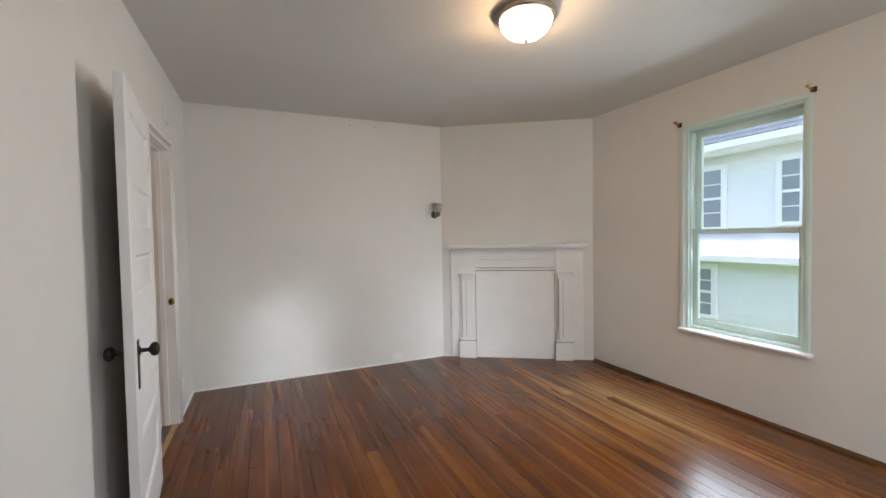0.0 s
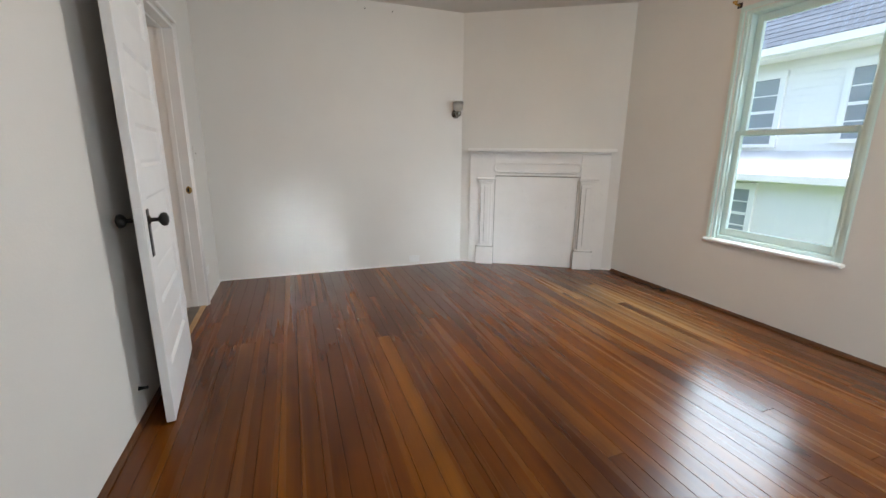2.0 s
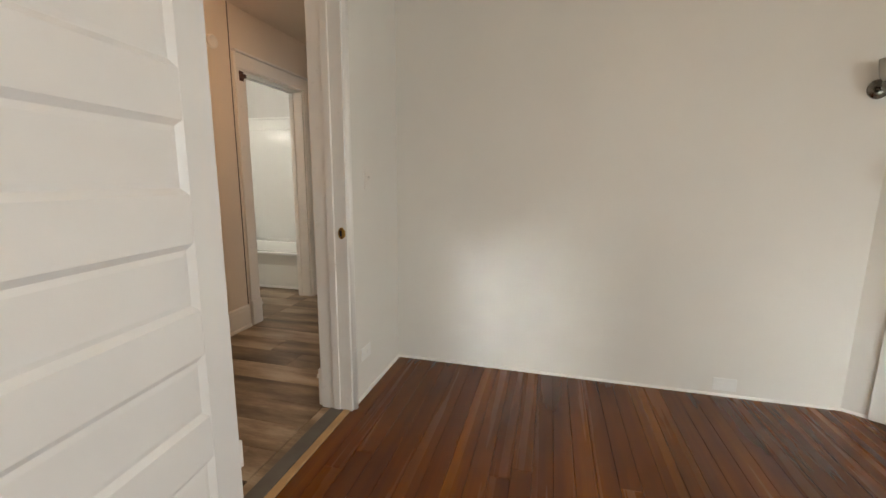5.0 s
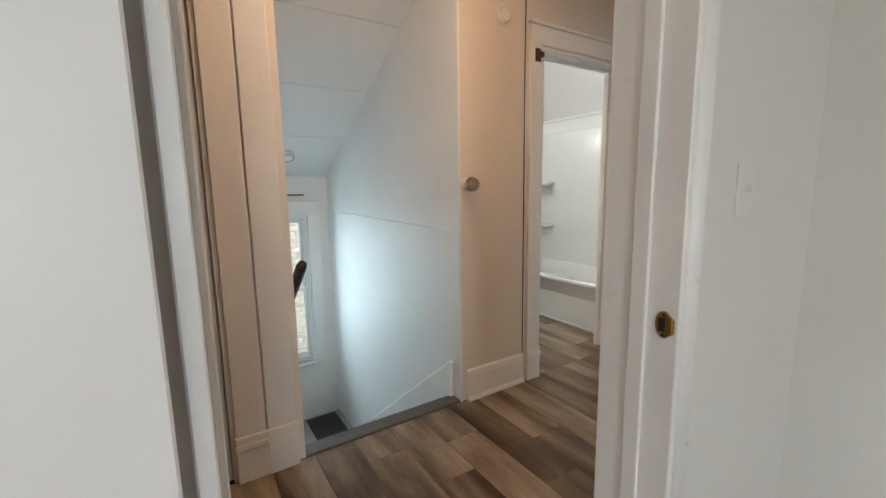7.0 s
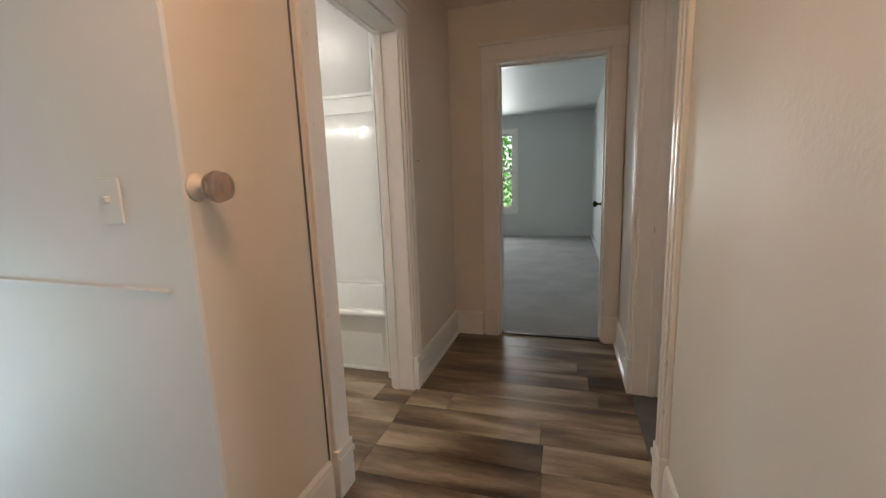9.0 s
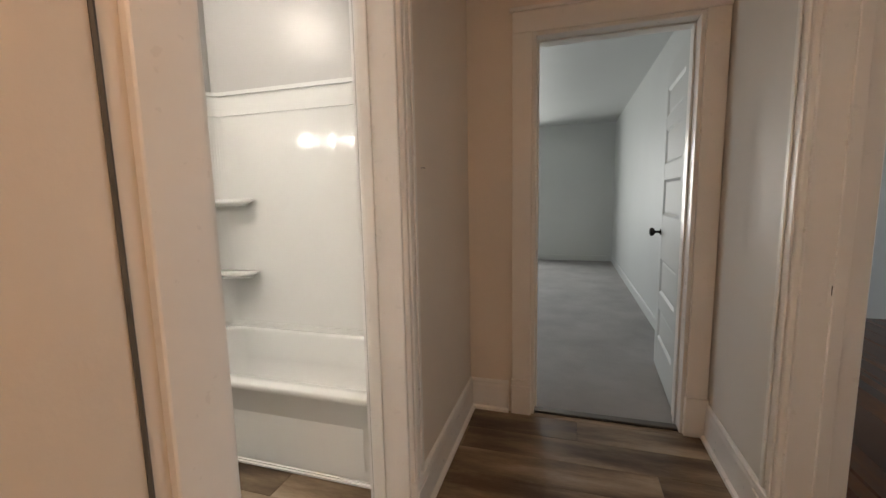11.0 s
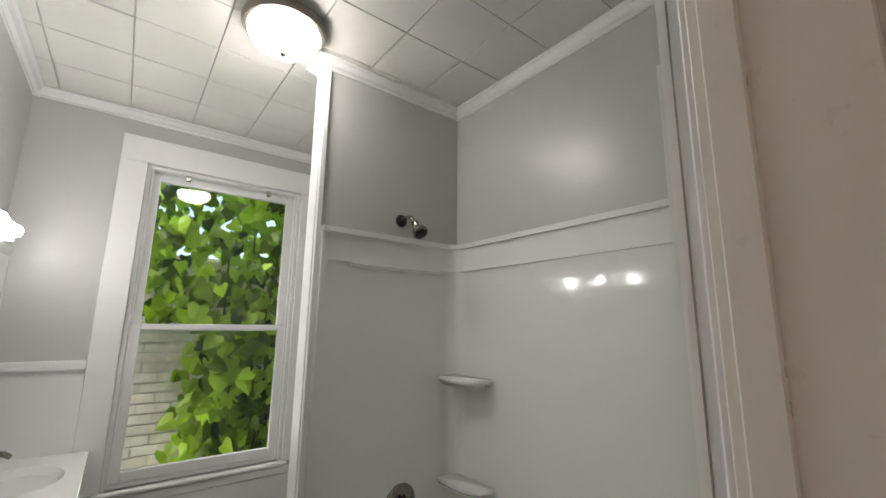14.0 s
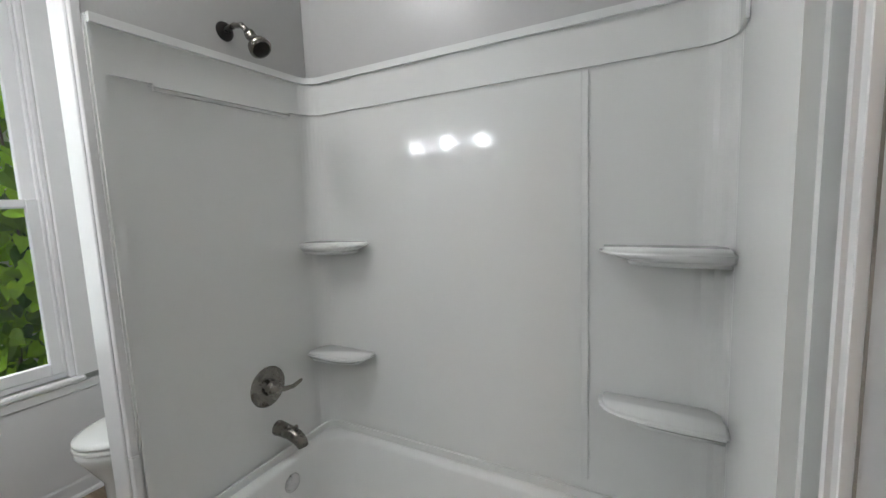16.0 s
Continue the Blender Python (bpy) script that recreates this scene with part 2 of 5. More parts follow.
    b.inputs["Coat Weight"].default_value = gloss
    b.inputs["Coat Roughness"].default_value = 0.2
    bump(t, b, mix.outputs[0], relief, 0.0015)
    return m


def glass(name, tint=(0.95, 0.98, 0.97)):
    m, t, b = material(name)
    b.inputs["Base Color"].default_value = (*tint, 1)
    b.inputs["Roughness"].default_value = 0.0
    b.inputs["Transmission Weight"].default_value = 1.0
    b.inputs["IOR"].default_value = 1.45
    return m


def leafy(name, low, high):
    m, t, b = material(name)
    g = t.nodes.new("ShaderNodeNewGeometry")
    o = t.nodes.new("ShaderNodeObjectInfo")
    s = t.nodes.new("ShaderNodeMath")
    t.links.new(g.outputs["Random Per Island"], s.inputs[0])
    t.links.new(o.outputs["Random"], s.inputs[1])
    f = t.nodes.new("ShaderNodeMath")
    f.operation = "FRACT"
    t.links.new(s.outputs[0], f.inputs[0])
    r = ramp(t, [(0.0, low), (1.0, high)])
    t.links.new(f.outputs[0], r.inputs[0])
    n = add(t, "ShaderNodeTexNoise", Scale=90.0, Detail=3.0)
    t.links.new(r.outputs[0], b.inputs["Base Color"])
    b.inputs["Roughness"].default_value = 0.45
    bump(t, b, n.outputs[0], 0.3, 0.002)
    tr = t.nodes.new("ShaderNodeBsdfTranslucent")
    t.links.new(r.outputs[0], tr.inputs[0])
    mx = t.nodes.new("ShaderNodeMixShader")
    mx.inputs[0].default_value = 0.6
    t.links.new(b.outputs[0], mx.inputs[1])
    t.links.new(tr.outputs[0], mx.inputs[2])
    t.links.new(mx.outputs[0], t.nodes["Material Output"].inputs[0])
    return m


WALL = paint("wall_paint_warm_white", (0.73, 0.703, 0.66), 0.5, 0.05, 70, 0.3, 0.9)
HALL = paint("hall_paint_warm_white", (0.76, 0.69, 0.615), 0.42, 0.06, 50, 0.3, 1.1)
STAIR = paint("stair_paint_white", (0.80, 0.80, 0.79), 0.5, 0.07, 40, 0.35, 0.8)
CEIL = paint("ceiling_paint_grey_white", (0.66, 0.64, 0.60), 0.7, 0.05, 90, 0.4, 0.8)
TRIM = paint("trim_gloss_white", (0.82, 0.80, 0.77), 0.28, 0.05, 28, 0.2, 3.0)
DOORP = paint("door_gloss_white", (0.82, 0.81, 0.80), 0.3, 0.05, 26, 0.22, 2.5)
TEAL = paint("window_trim_pale_aqua", (0.66, 0.80, 0.76), 0.35, 0.05, 30, 0.2, 3.0)
BATHW = paint("bathroom_paint_grey", (0.50, 0.50, 0.49), 0.3, 0.04, 80, 0.3, 1.0)
BTRIM = paint("bathroom_trim_white", (0.80, 0.80, 0.80), 0.3, 0.04, 35, 0.2, 2.5)
TILEC = paint("ceiling_tile_white", (0.74, 0.73, 0.70), 0.75, 0.09, 160, 0.5, 1.6)
ACRYL = paint("tub_acrylic_white", (0.775, 0.785, 0.77), 0.075, 0.02, 7, 0.05, 1.0, 0.004)
CERAM = paint("toilet_ceramic_white", (0.82, 0.82, 0.80), 0.08, 0.01, 8, 0.02, 1.0)
GREYP = paint("room_paint_blue_grey", (0.60, 0.62, 0.61), 0.5, 0.04, 60, 0.3, 0.9)
BATTEN = paint("white_plastic", (0.80, 0.79, 0.77), 0.35, 0.03, 60, 0.1, 3.0)
CARPET = paint("grey_carpet", (0.42, 0.41, 0.40), 0.95, 0.18, 420, 1.0, 2.2, 0.006)
STEPP = paint("stair_tread_dark_grey", (0.035, 0.035, 0.035), 0.5, 0.3, 30, 0.3, 4.0)
MATGR = paint("landing_floor_grey", (0.34, 0.36, 0.36), 0.6, 0.2, 40, 0.3, 2.0)
IRON = metal("black_iron", (0.03, 0.028, 0.026), 0.42, 0.3, 0.7)
BRASS = metal("aged_brass", (0.50, 0.30, 0.09), 0.34, 0.35)
NICKEL = metal("brushed_nickel", (0.24, 0.225, 0.20), 0.27, 0.12)
CHROME = metal("chrome", (0.75, 0.75, 0.75), 0.07, 0.05)
RIM = metal("brushed_nickel_warm", (0.36, 0.33, 0.29), 0.35, 0.15)
FRAMEG = metal("grey_aluminium", (0.55, 0.55, 0.57), 0.4, 0.1, 0.6)
GLASS = glass("window_glass")
KNOBG = glass("knob_glass", (0.62, 0.50, 0.44))
# grey for strips that stand in for shade and dirt in joints
GAPSHADE = paint("joint_shade_and_grime", (0.32, 0.30, 0.27), 0.8, 0.3, 60, 0.3, 12)
KNOBG.node_tree.nodes["Principled BSDF"].inputs["Roughness"].default_value = 0.12
KNOBG.node_tree.nodes["Principled BSDF"].inputs["Transmission Weight"].default_value = 0.8
MIRROR = metal("mirror", (0.9, 0.9, 0.9), 0.03, 0.01)
DARK = paint("dark_gap", (0.02, 0.02, 0.02), 0.9, 0.2)
CABLE = paint("black_rubber", (0.02, 0.018, 0.016), 0.5, 0.2)
RAILW = paint("dark_stained_wood", (0.03, 0.012, 0.008), 0.3, 0.4, 20, 0.2, 6)
SHOE = paint("stained_wood_shoe", (0.11, 0.042, 0.014), 0.4, 0.3, 30, 0.3, 8)
RUST = paint("rusty_latch", (0.06, 0.02, 0.012), 0.5, 0.4, 80, 0.5, 20)
OAKTH = paint("pale_threshold_wood", (0.42, 0.27, 0.13), 0.45, 0.25, 25, 0.3, 9)
VINTH = paint("grey_threshold_strip", (0.10, 0.095, 0.085), 0.5, 0.25, 25, 0.3, 9)
FIR = plank_wood("fir_floor_boards", "y", [(0.14, (0.064, 0.014, 0.0010)), (0.45, (0.115, 0.031, 0.0014)), (0.58, (0.146, 0.044, 0.0020)), (0.86, (0.235, 0.086, 0.0050))], 0.16, 0.25, 0.016, gloss=0.24, relief=0.05, big=13.0, hairy=0.20, shine=0.22, pale_spot=(3.05, -1.75, 0.62, 1.0))
VINYL = plank_wood("vinyl_plank_grey_brown", "x", [(0.28, (0.034, 0.020, 0.011)), (0.42, (0.115, 0.074, 0.044)), (0.54, (0.215, 0.155, 0.10)), (0.70, (0.40, 0.32, 0.23))], 0.2, 0.36, 0.2, gloss=0.05, fine=120.0, big=7.0, hairy=0.16, shine=0.35)
LEAF = leafy("vine_leaf", (0.016, 0.055, 0.004), (0.55, 0.82, 0.06))
TREEL = leafy("tree_leaf", (0.03, 0.09, 0.02), (0.10, 0.26, 0.05))
BARK = paint("bark", (0.10, 0.07, 0.05), 0.9, 0.4, 20, 1.0, 5, 0.02)
BRICK = paint("painted_brick_whitish", (0.88, 0.83, 0.81), 0.85, 0.25, 40, 0.8, 7, 0.004, (0.76, 0.64, 0.60))
MORTAR = paint("mortar_pale", (0.80, 0.77, 0.75), 0.9, 0.15, 60, 0.8, 4)
SIDING = paint("white_clapboard", (0.82, 0.81, 0.79), 0.55, 0.05, 12, 0.2, 1.2)
SLATE = paint("slate_roof", (0.055, 0.068, 0.088), 0.6, 0.4, 18, 0.6, 1.8, 0.01)
TIN = paint("pale_metal_roof", (0.52, 0.53, 0.54), 0.4, 0.2, 6, 0.2, 1.5)
PANEG = paint("dark_window_glass", (0.26, 0.29, 0.31), 0.08, 0.2, 4, 0.02, 1.0)
GRASS = paint("grass_ground", (0.07, 0.12, 0.035), 0.9, 0.4, 60, 1.0, 0.7, 0.02)

# ---------------------------------------------------------------- plan
BX0, BX1, BY0, BY1, BH = -0.015, 3.82, -5.3, 0.0, 2.575      # bedroom
HX0, HX1, HY0, HY1, HH = -1.37, -0.17, -2.7, 2.06, 2.40       # hall
TX0, TX1, TY0, TY1, TH = -4.24, -1.50, 0.115, 2.04, 2.695     # bathroom
SX0, SY0, SY1, LAND = -3.60, -1.10, -0.245, -1.10              # stairwell and its landing
RX0, RX1, RY0, RY1, RH = -3.6, -0.08, 2.20, 7.75, 2.46        # carpeted room
DOOR_H = 2.02

# bedroom shell
structure("wall_west", slab((BY0 - 0.12, 2.20), (0, 2.75), [(-1.49, -0.675, -1, 2.03), (0.60, 1.33, -1, 2.03)], HX1, BX0, "x"), WALL, "warm white plaster wall with two door openings", "wall")
structure("wall_north", slab((BX0, BX1 + 0.16), (0, 2.75), [], 0.0, 0.12, "y"), WALL, "plain warm white plaster wall", "wall")
structure("wall_east", slab((BY0 - 0.12, 0.0), (0, 2.75), [(-2.745, -1.915, 0.55, 2.20)], BX1, BX1 + 0.16, "x"), WALL, "warm white plaster wall with one sash window", "wall")
structure("wall_south", slab((BX0, BX1), (0, 2.75), [(2.30, 3.13, 0.55, 2.20)], BY0 - 0.16, BY0, "y"), WALL, "warm white plaster wall with a sash window", "wall")
DA, DB = Vector((2.44, 0.0, 0)), Vector((3.82, -0.87, 0))
structure("wall_chimney_breast", prism([(2.44, 0.0), (3.82, -0.87), (3.82, 0.0)], 0, BH), WALL, "warm white chimney breast set across the corner", "wall")
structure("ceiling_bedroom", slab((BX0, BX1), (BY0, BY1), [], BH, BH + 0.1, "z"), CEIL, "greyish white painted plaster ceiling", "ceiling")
structure("subfloor_bedroom", slab((HX1, BX1), (BY0, BY1), [], -0.2, -0.012, "z"), DARK, "dark wooden subfloor below the boards", "floor")

# hall shell
structure("wall_hall_west", slab((HY0, HY1), (0, 2.75), [(-1.90, -1.37, -1, 1.98), (-1.10, -0.232, -1, HH), (0.34, 1.103, -1, 1.975)], -1.44, HX0, "x"), HALL, "warm white hall wall with stair and bathroom openings", "wall")
structure("wall_hall_north", slab((RX0, HX1), (0, 2.75), [(-1.03, -0.27, -1, DOOR_H)], HY1, RY0, "y"), HALL, "warm white hall wall with a doorway", "wall")
structure("wall_hall_south", slab((-1.44, HX1), (0, 2.75), [], HY0 - 0.1, HY0, "y"), HALL, "plain warm white hall wall", "wall")
structure("ceiling_hall", slab((-1.44, HX1), (HY0, HY1), [], HH, HH + 0.1, "z"), HALL, "warm white hall ceiling", "ceiling")
structure("subfloor_hall", slab((-1.44, HX1), (HY0, 2.2), [], -0.2, -0.006, "z"), DARK, "dark wooden subfloor below the vinyl planks", "floor")

# closet behind the closed door
structure("wall_closet", slab((-2.4, -1.15), (0, 2.5), [], -2.1, -2.0, "x"), HALL, "plain white closet back wall", "wall")

# bathroom shell
structure("wall_bath_east", slab((0.0, 2.16), (0, 2.75), [(0.34, 1.103, -1, 1.975)], -1.50, -1.44, "x"), BATHW, "grey painted bathroom wall with a door opening", "wall")
structure("wall_bath_west", slab((0.0, 2.16), (0, 2.75), [(0.64, 1.55, 0.60, 2.39)], TX0 - 0.16, TX0, "x"), BATHW, "grey painted bathroom wall with a sash window", "wall")
structure("wall_bath_south", slab((TX0, -1.5), (0, 2.75), [], 0.0, TY0, "y"), BATHW, "plain grey painted bathroom wall", "wall")
structure("wall_bath_north", slab((TX0, -1.5), (0, 2.75), [], TY1, 2.06, "y"), BATHW, "plain grey painted bathroom wall", "wall")
structure("subfloor_bath", slab((TX0, -1.44), (TY0, TY1), [], -0.2, -0.006, "z"), DARK, "dark wooden subfloor below the vinyl planks", "floor")
structure("wall_wing", boxes((-3.140, -3.055, 1.262, 2.04, 0, TH), bevel=0.003), BATHW, "narrow grey wing wall at the end of the bathtub", "wall")

# stairwell shell
structure("wall_stair_north", slab((SX0, -1.44), (-1.3, 2.6), [], SY1, 0.0, "y"), STAIR, "white boarded stair wall with a seam and scuffs", "wall")
structure("wall_stair_end", boxes((-1.4405, -1.3695, SY1 - 0.001, -0.2325, -0.05, HH)), STAIR, "white end of the hall wall at the stairs", "wall")
structure("wall_stair_south", slab((SX0, -1.44), (-1.3, 2.6), [], SY0 - 0.1, SY0, "y"), STAIR, "plain white stair wall", "wall")
structure("wall_stair_west", slab((SY0 - 0.1, 0.0), (-1.3, 2.6), [(-1.06, -0.45, -0.50, 0.95)], SX0 - 0.16, SX0, "x"), STAIR, "white stair wall with a low sash window", "wall")
bm = bmesh.new()
for y0, y1 in ((SY0, SY1),):
    sl = lambda x: 2.118 + 0.517 * (x + 2.04)
    xs = [SX0, -3.02, -2.5, -1.97, -1.44]
    for a, b in zip(xs, xs[1:]):
        q = 0.004
        vs = [bm.verts.new(p) for p in ((a + q, y0, sl(a + q)), (b - q, y0, sl(b - q)), (b - q, y1, sl(b - q)), (a + q, y1, sl(a + q)))]
        us = [bm.verts.new((v.co.x, v.co.y, v.co.z + 0.05)) for v in vs]
        bm.faces.new(vs)
        bm.faces.new(us)
        for k in range(4):
            bm.faces.new((vs[k], vs[(k + 1) % 4], us[(k + 1) % 4], us[k]))
structure("ceiling_stairs", bm, STAIR, "sloping white board ceiling over the stairs", "ceiling")
structure("floor_landing", slab((SX0, -2.62), (SY0, SY1), [], LAND - 0.15, LAND, "z"), MATGR, "grey painted stair landing", "floor")
stairs = thing("staircase", "narrow staircase with dark treads and white risers going down", "staircase", (HX0, SY0, LAND), kind="structure")
for k in range(1, 6):
    z = -k * 0.1835
    x1 = -1.44 - (k - 1) * 0.245
    part("tread", boxes((x1 - 0.265 + 1.37, x1 + 1.37, 0.002, 0.828, z - 0.03 - LAND, z - LAND), bevel=0.006, segs=2), STEPP, stairs, "dark grey tread")
    part("riser", boxes((x1 - 0.02 + 1.37, x1 + 1.37, 0.002, 0.828, z - LAND, z + 0.1535 - LAND)), TRIM, stairs, "white riser")
part("riser", boxes((-1.44 - 5 * 0.245 - 0.02 + 1.37, -1.44 - 5 * 0.245 + 1.37, 0.002, 0.828, 0, 0.1535)), TRIM, stairs, "white riser")
# stair skirting on the north side
bm = bmesh.new()
vs = []
for y in (SY1 - 0.004, SY1 - 0.024):
    vs.append([bm.verts.new(p) for p in ((-1.44, y, -0.02), (-1.44, y, 0.21), (-2.70, y, -0.78), (-2.70, y, -1.08), (-2.45, y, -1.08))])
bm.faces.new(vs[0])
bm.faces.new(vs[1])
for k in range(5):
    bm.faces.new((vs[0][k], vs[0][(k + 1) % 5], vs[1][(k + 1) % 5], vs[1][k]))
structure("baseboard_stair", bm, TRIM, "sloping white stair skirting board", "baseboard")
a = Vector((-1.44, SY1 - 0.012, 0.213))
b = Vector((-2.70, SY1 - 0.012, -0.777))
structure("trim_stair", tube([a, b], 0.012, 8), TRIM, "white rounded moulding along the skirting", "trim")
# seam strip on the stair wall
structure("trim_stair_seam", tube([(-1.45, SY1 - 0.001, 0.955), (-2.4, SY1 - 0.001, 0.968), (SX0, SY1 - 0.001, 0.988)], 0.0075, 6), STAIR, "thin raised seam along the stair wall", "trim")
mat_ = tagged(mesh_object("door_mat", boxes((-3.56, -3.02, -0.60, -0.30, LAND, LAND + 0.012), bevel=0.004), CABLE), "black rubber mat lying on the stair landing", "mat")

# carpeted room and the room past the hall's second door
structure("wall_room_north", slab((RX0, RX1), (0, 2.75), [(-2.50, -1.60, 0.54, 2.15)], RY1, RY1 + 0.16, "y"), GREYP, "blue-grey painted wall with a sash window", "wall")
structure("wall_room_east", slab((RY0, RY1 + 0.16), (0, 2.75), [], RX1, RX1 + 0.1, "x"), GREYP, "plain blue-grey painted wall", "wall")
structure("wall_room_west", slab((RY0, RY1 + 0.16), (0, 2.75), [(3.6, 4.6, 0.6, 2.1)], RX0 - 0.12, RX0, "x"), GREYP, "blue-grey painted wall with a window opening", "wall")
structure("wall_room_south", slab((RX0, RX1), (0, 2.75), [(-1.03, -0.27, -1, DOOR_H)], RY0, RY0 + 0.03, "y"), GREYP, "blue-grey painted wall with a doorway", "wall")
structure("ceiling_room", slab((RX0, RX1), (RY0, RY1), [], RH, RH + 0.1, "z"), GREYP, "pale blue-grey ceiling", "ceiling")
structure("floor_carpet", slab((RX0, RX1), (2.12, RY1), [], -0.1, 0.006, "z"), CARPET, "light grey cut-pile carpet", "carpet")
structure("floor_side_room", slab((BX0, 3.8), (0.12, 4.6), [], -0.1, 0.0, "z"), FIR, "orange-brown varnished wood floor", "floor")
structure("wall_side_north", slab((0.04, 3.8), (0, 2.75), [], 4.6, 4.7, "y"), GREYP, "plain grey wall", "wall")
structure("wall_side_east", slab((0.12, 4.7), (0, 2.75), [(1.6, 2.6, 0.6, 2.1)], 3.8, 3.9, "x"), GREYP, "plain grey wall with a window opening", "wall")
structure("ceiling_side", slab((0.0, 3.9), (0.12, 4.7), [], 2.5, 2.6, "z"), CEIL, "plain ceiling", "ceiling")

# ---------------------------------------------------------------- bathroom ceiling: square tiles with open joints
bm = bmesh.new()
box(bm, TX0, -1.5, TY0, TY1, TH + 0.012, TH + 0.1)
S = 0.3065
rng = random.Random(5)
xs = [-4.21 + S * k for k in range(-1, 11)]
ys = [-0.09 + S * k for k in range(0, 8)]
for i in range(len(xs) - 1):
    for j in range(len(ys) - 1):
        g = 0.0009
        a0, a1 = max(xs[i], TX0) + g, min(xs[i + 1], -1.5) - g
        c0, c1 = max(ys[j], TY0) + g, min(ys[j + 1], TY1) - g
        if a1 - a0 < 0.01 or c1 - c0 < 0.01:
            continue
        dz = rng.uniform(-0.0012, 0.0012)
        e = 0.0022
        lo = [bm.verts.new((x, y, TH + dz + rng.uniform(-0.0006, 0.0006))) for x, y in ((a0 + e, c0 + e), (a1 - e, c0 + e), (a1 - e, c1 - e), (a0 + e, c1 - e))]
        hi = [bm.verts.new((x, y, TH + 0.011)) for x, y in ((a0, c0), (a1, c0), (a1, c1), (a0, c1))]
        bm.faces.new(lo)
        for k in range(4):
            bm.faces.new((lo[k], lo[(k + 1) % 4], hi[(k + 1) % 4], hi[k]))
structure("ceiling_bath", bm, TILEC, "white fibre ceiling tiles with open joints", "ceiling")


def moulding(name, path, profile, mat, label, category="trim"):
    """A profile (out, up) swept along a path of (x, y, z), out to the right of the way."""
    bm = bmesh.new()
    pts = [Vector(p) for p in path]
    rows = []
    for k, p in enumerate(pts):
        d0 = (pts[k] - pts[k - 1]).normalized() if k else (pts[1] - pts[0]).normalized()
        d1 = (pts[k + 1] - pts[k]).normalized() if k < len(pts) - 1 else d0
        n0, n1 = Vector((d0.y, -d0.x, 0)), Vector((d1.y, -d1.x, 0))
        n = (n0 + n1).normalized()
        n /= max(0.3, n.dot(n1))
        rows.append([bm.verts.new(p + n * o + Vector((0, 0, u))) for o, u in profile])
    m = len(profile)
    for a, b in zip(rows, rows[1:]):
        for k in range(m):
            bm.faces.new((a[k], a[(k + 1) % m], b[(k + 1) % m], b[k]))
    bm.faces.new(rows[0])
    bm.faces.new(rows[-1])
    return structure(name, bm, mat, label, category)


CROWN = [(0.0, 0.0), (0.006, 0.0), (0.008, 0.012), (0.022, 0.020), (0.034, 0.036), (0.046, 0.044), (0.046, 0.052), (0.0, 0.052)]
TOPC = TH - 0.055
moulding("trim_crown_bath", [(-1.5, TY0, TOPC), (TX0, TY0, TOPC), (TX0, TY1, TOPC), (-3.140, TY1, TOPC)], CROWN, BTRIM, "white crown moulding")
moulding("trim_crown_wing", [(-3.140, 2.03, TOPC), (-3.140, 1.238, TOPC), (-3.055, 1.238, TOPC), (-3.055, 2.04, TOPC), (-1.5, 2.04, TOPC), (-1.5, TY0, TOPC)], CROWN, BTRIM, "white crown moulding")
BASE = [(0.0, 0.0), (0.028, 0.0), (0.026, 0.012), (0.014, 0.02), (0.013, 0.075), (0.008, 0.085), (0.0, 0.088)]
moulding("baseboard_bath", [(-1.6, TY0, 0), (TX0, TY0, 0), (TX0, TY1, 0), (-3.140, TY1, 0)], BASE, BTRIM, "white baseboard with shoe moulding", "baseboard")
HBASE = [(0.0, 0.0), (0.03, 0.0), (0.028, 0.014), (0.016, 0.022), (0.015, 0.14), (0.012, 0.155), (0.012, 0.165), (0.006, 0.175), (0.0, 0.178)]


def hall_base(name, a, b):
    moulding(name, [a, b], HBASE, TRIM, "tall white moulded baseboard with shoe moulding", "baseboard")


hall_base("baseboard_hall_1", (HX0, -0.205, 0), (HX0, 0.215, 0))
hall_base("baseboard_hall_2", (HX0, 1.20, 0), (HX0, HY1, 0))
hall_base("baseboard_hall_3", (HX0, HY1, 0), (-1.15, HY1, 0))
hall_base("baseboard_hall_4", (-0.185, HY1, 0), (HX1, HY1, 0))
hall_base("baseboard_hall_5", (HX1, HY1, 0), (HX1, 1.44, 0))
hall_base("baseboard_hall_6", (HX1, 0.49, 0), (HX1, -0.58, 0))
hall_base("baseboard_hall_7", (HX1, -1.6, 0), (HX1, HY0, 0))
hall_base("baseboard_hall_8", (HX0, HY0, 0), (HX0, -2.02, 0))
QR = [(0.0, 0.0), (0.012, 0.0), (0.011, 0.006), (0.006, 0.011), (0.0, 0.012)]
moulding("baseboard_bedroom", [(BX0, -0.64, 0), (BX0, 0, 0), (2.44, 0, 0), (3.82, -0.87, 0)], QR, TRIM, "thin white shoe moulding along the floor", "baseboard")
moulding("baseboard_bedroom_shoe", [(3.82, -0.885, 0), (3.82, BY0, 0), (BX0, BY0, 0), (BX0, -1.53, 0)], [(0.0, 0.0), (0.018, 0.0), (0.016, 0.011), (0.009, 0.019), (0.0, 0.022)], SHOE, "brown stained shoe moulding along the floor", "baseboard")
RB = [(0, 0), (0.014, 0), (0.014, 0.09), (0.008, 0.1), (0, 0.1)]
moulding("baseboard_room", [(-1.15, RY0 + 0.03, 0.006), (RX0, RY0 + 0.03, 0.006), (RX0, RY1, 0.006), (RX1, RY1, 0.006), (RX1, RY0 + 0.03, 0.006), (-0.15, RY0 + 0.03, 0.006)], RB, GREYP, "blue-grey painted baseboard", "baseboard")

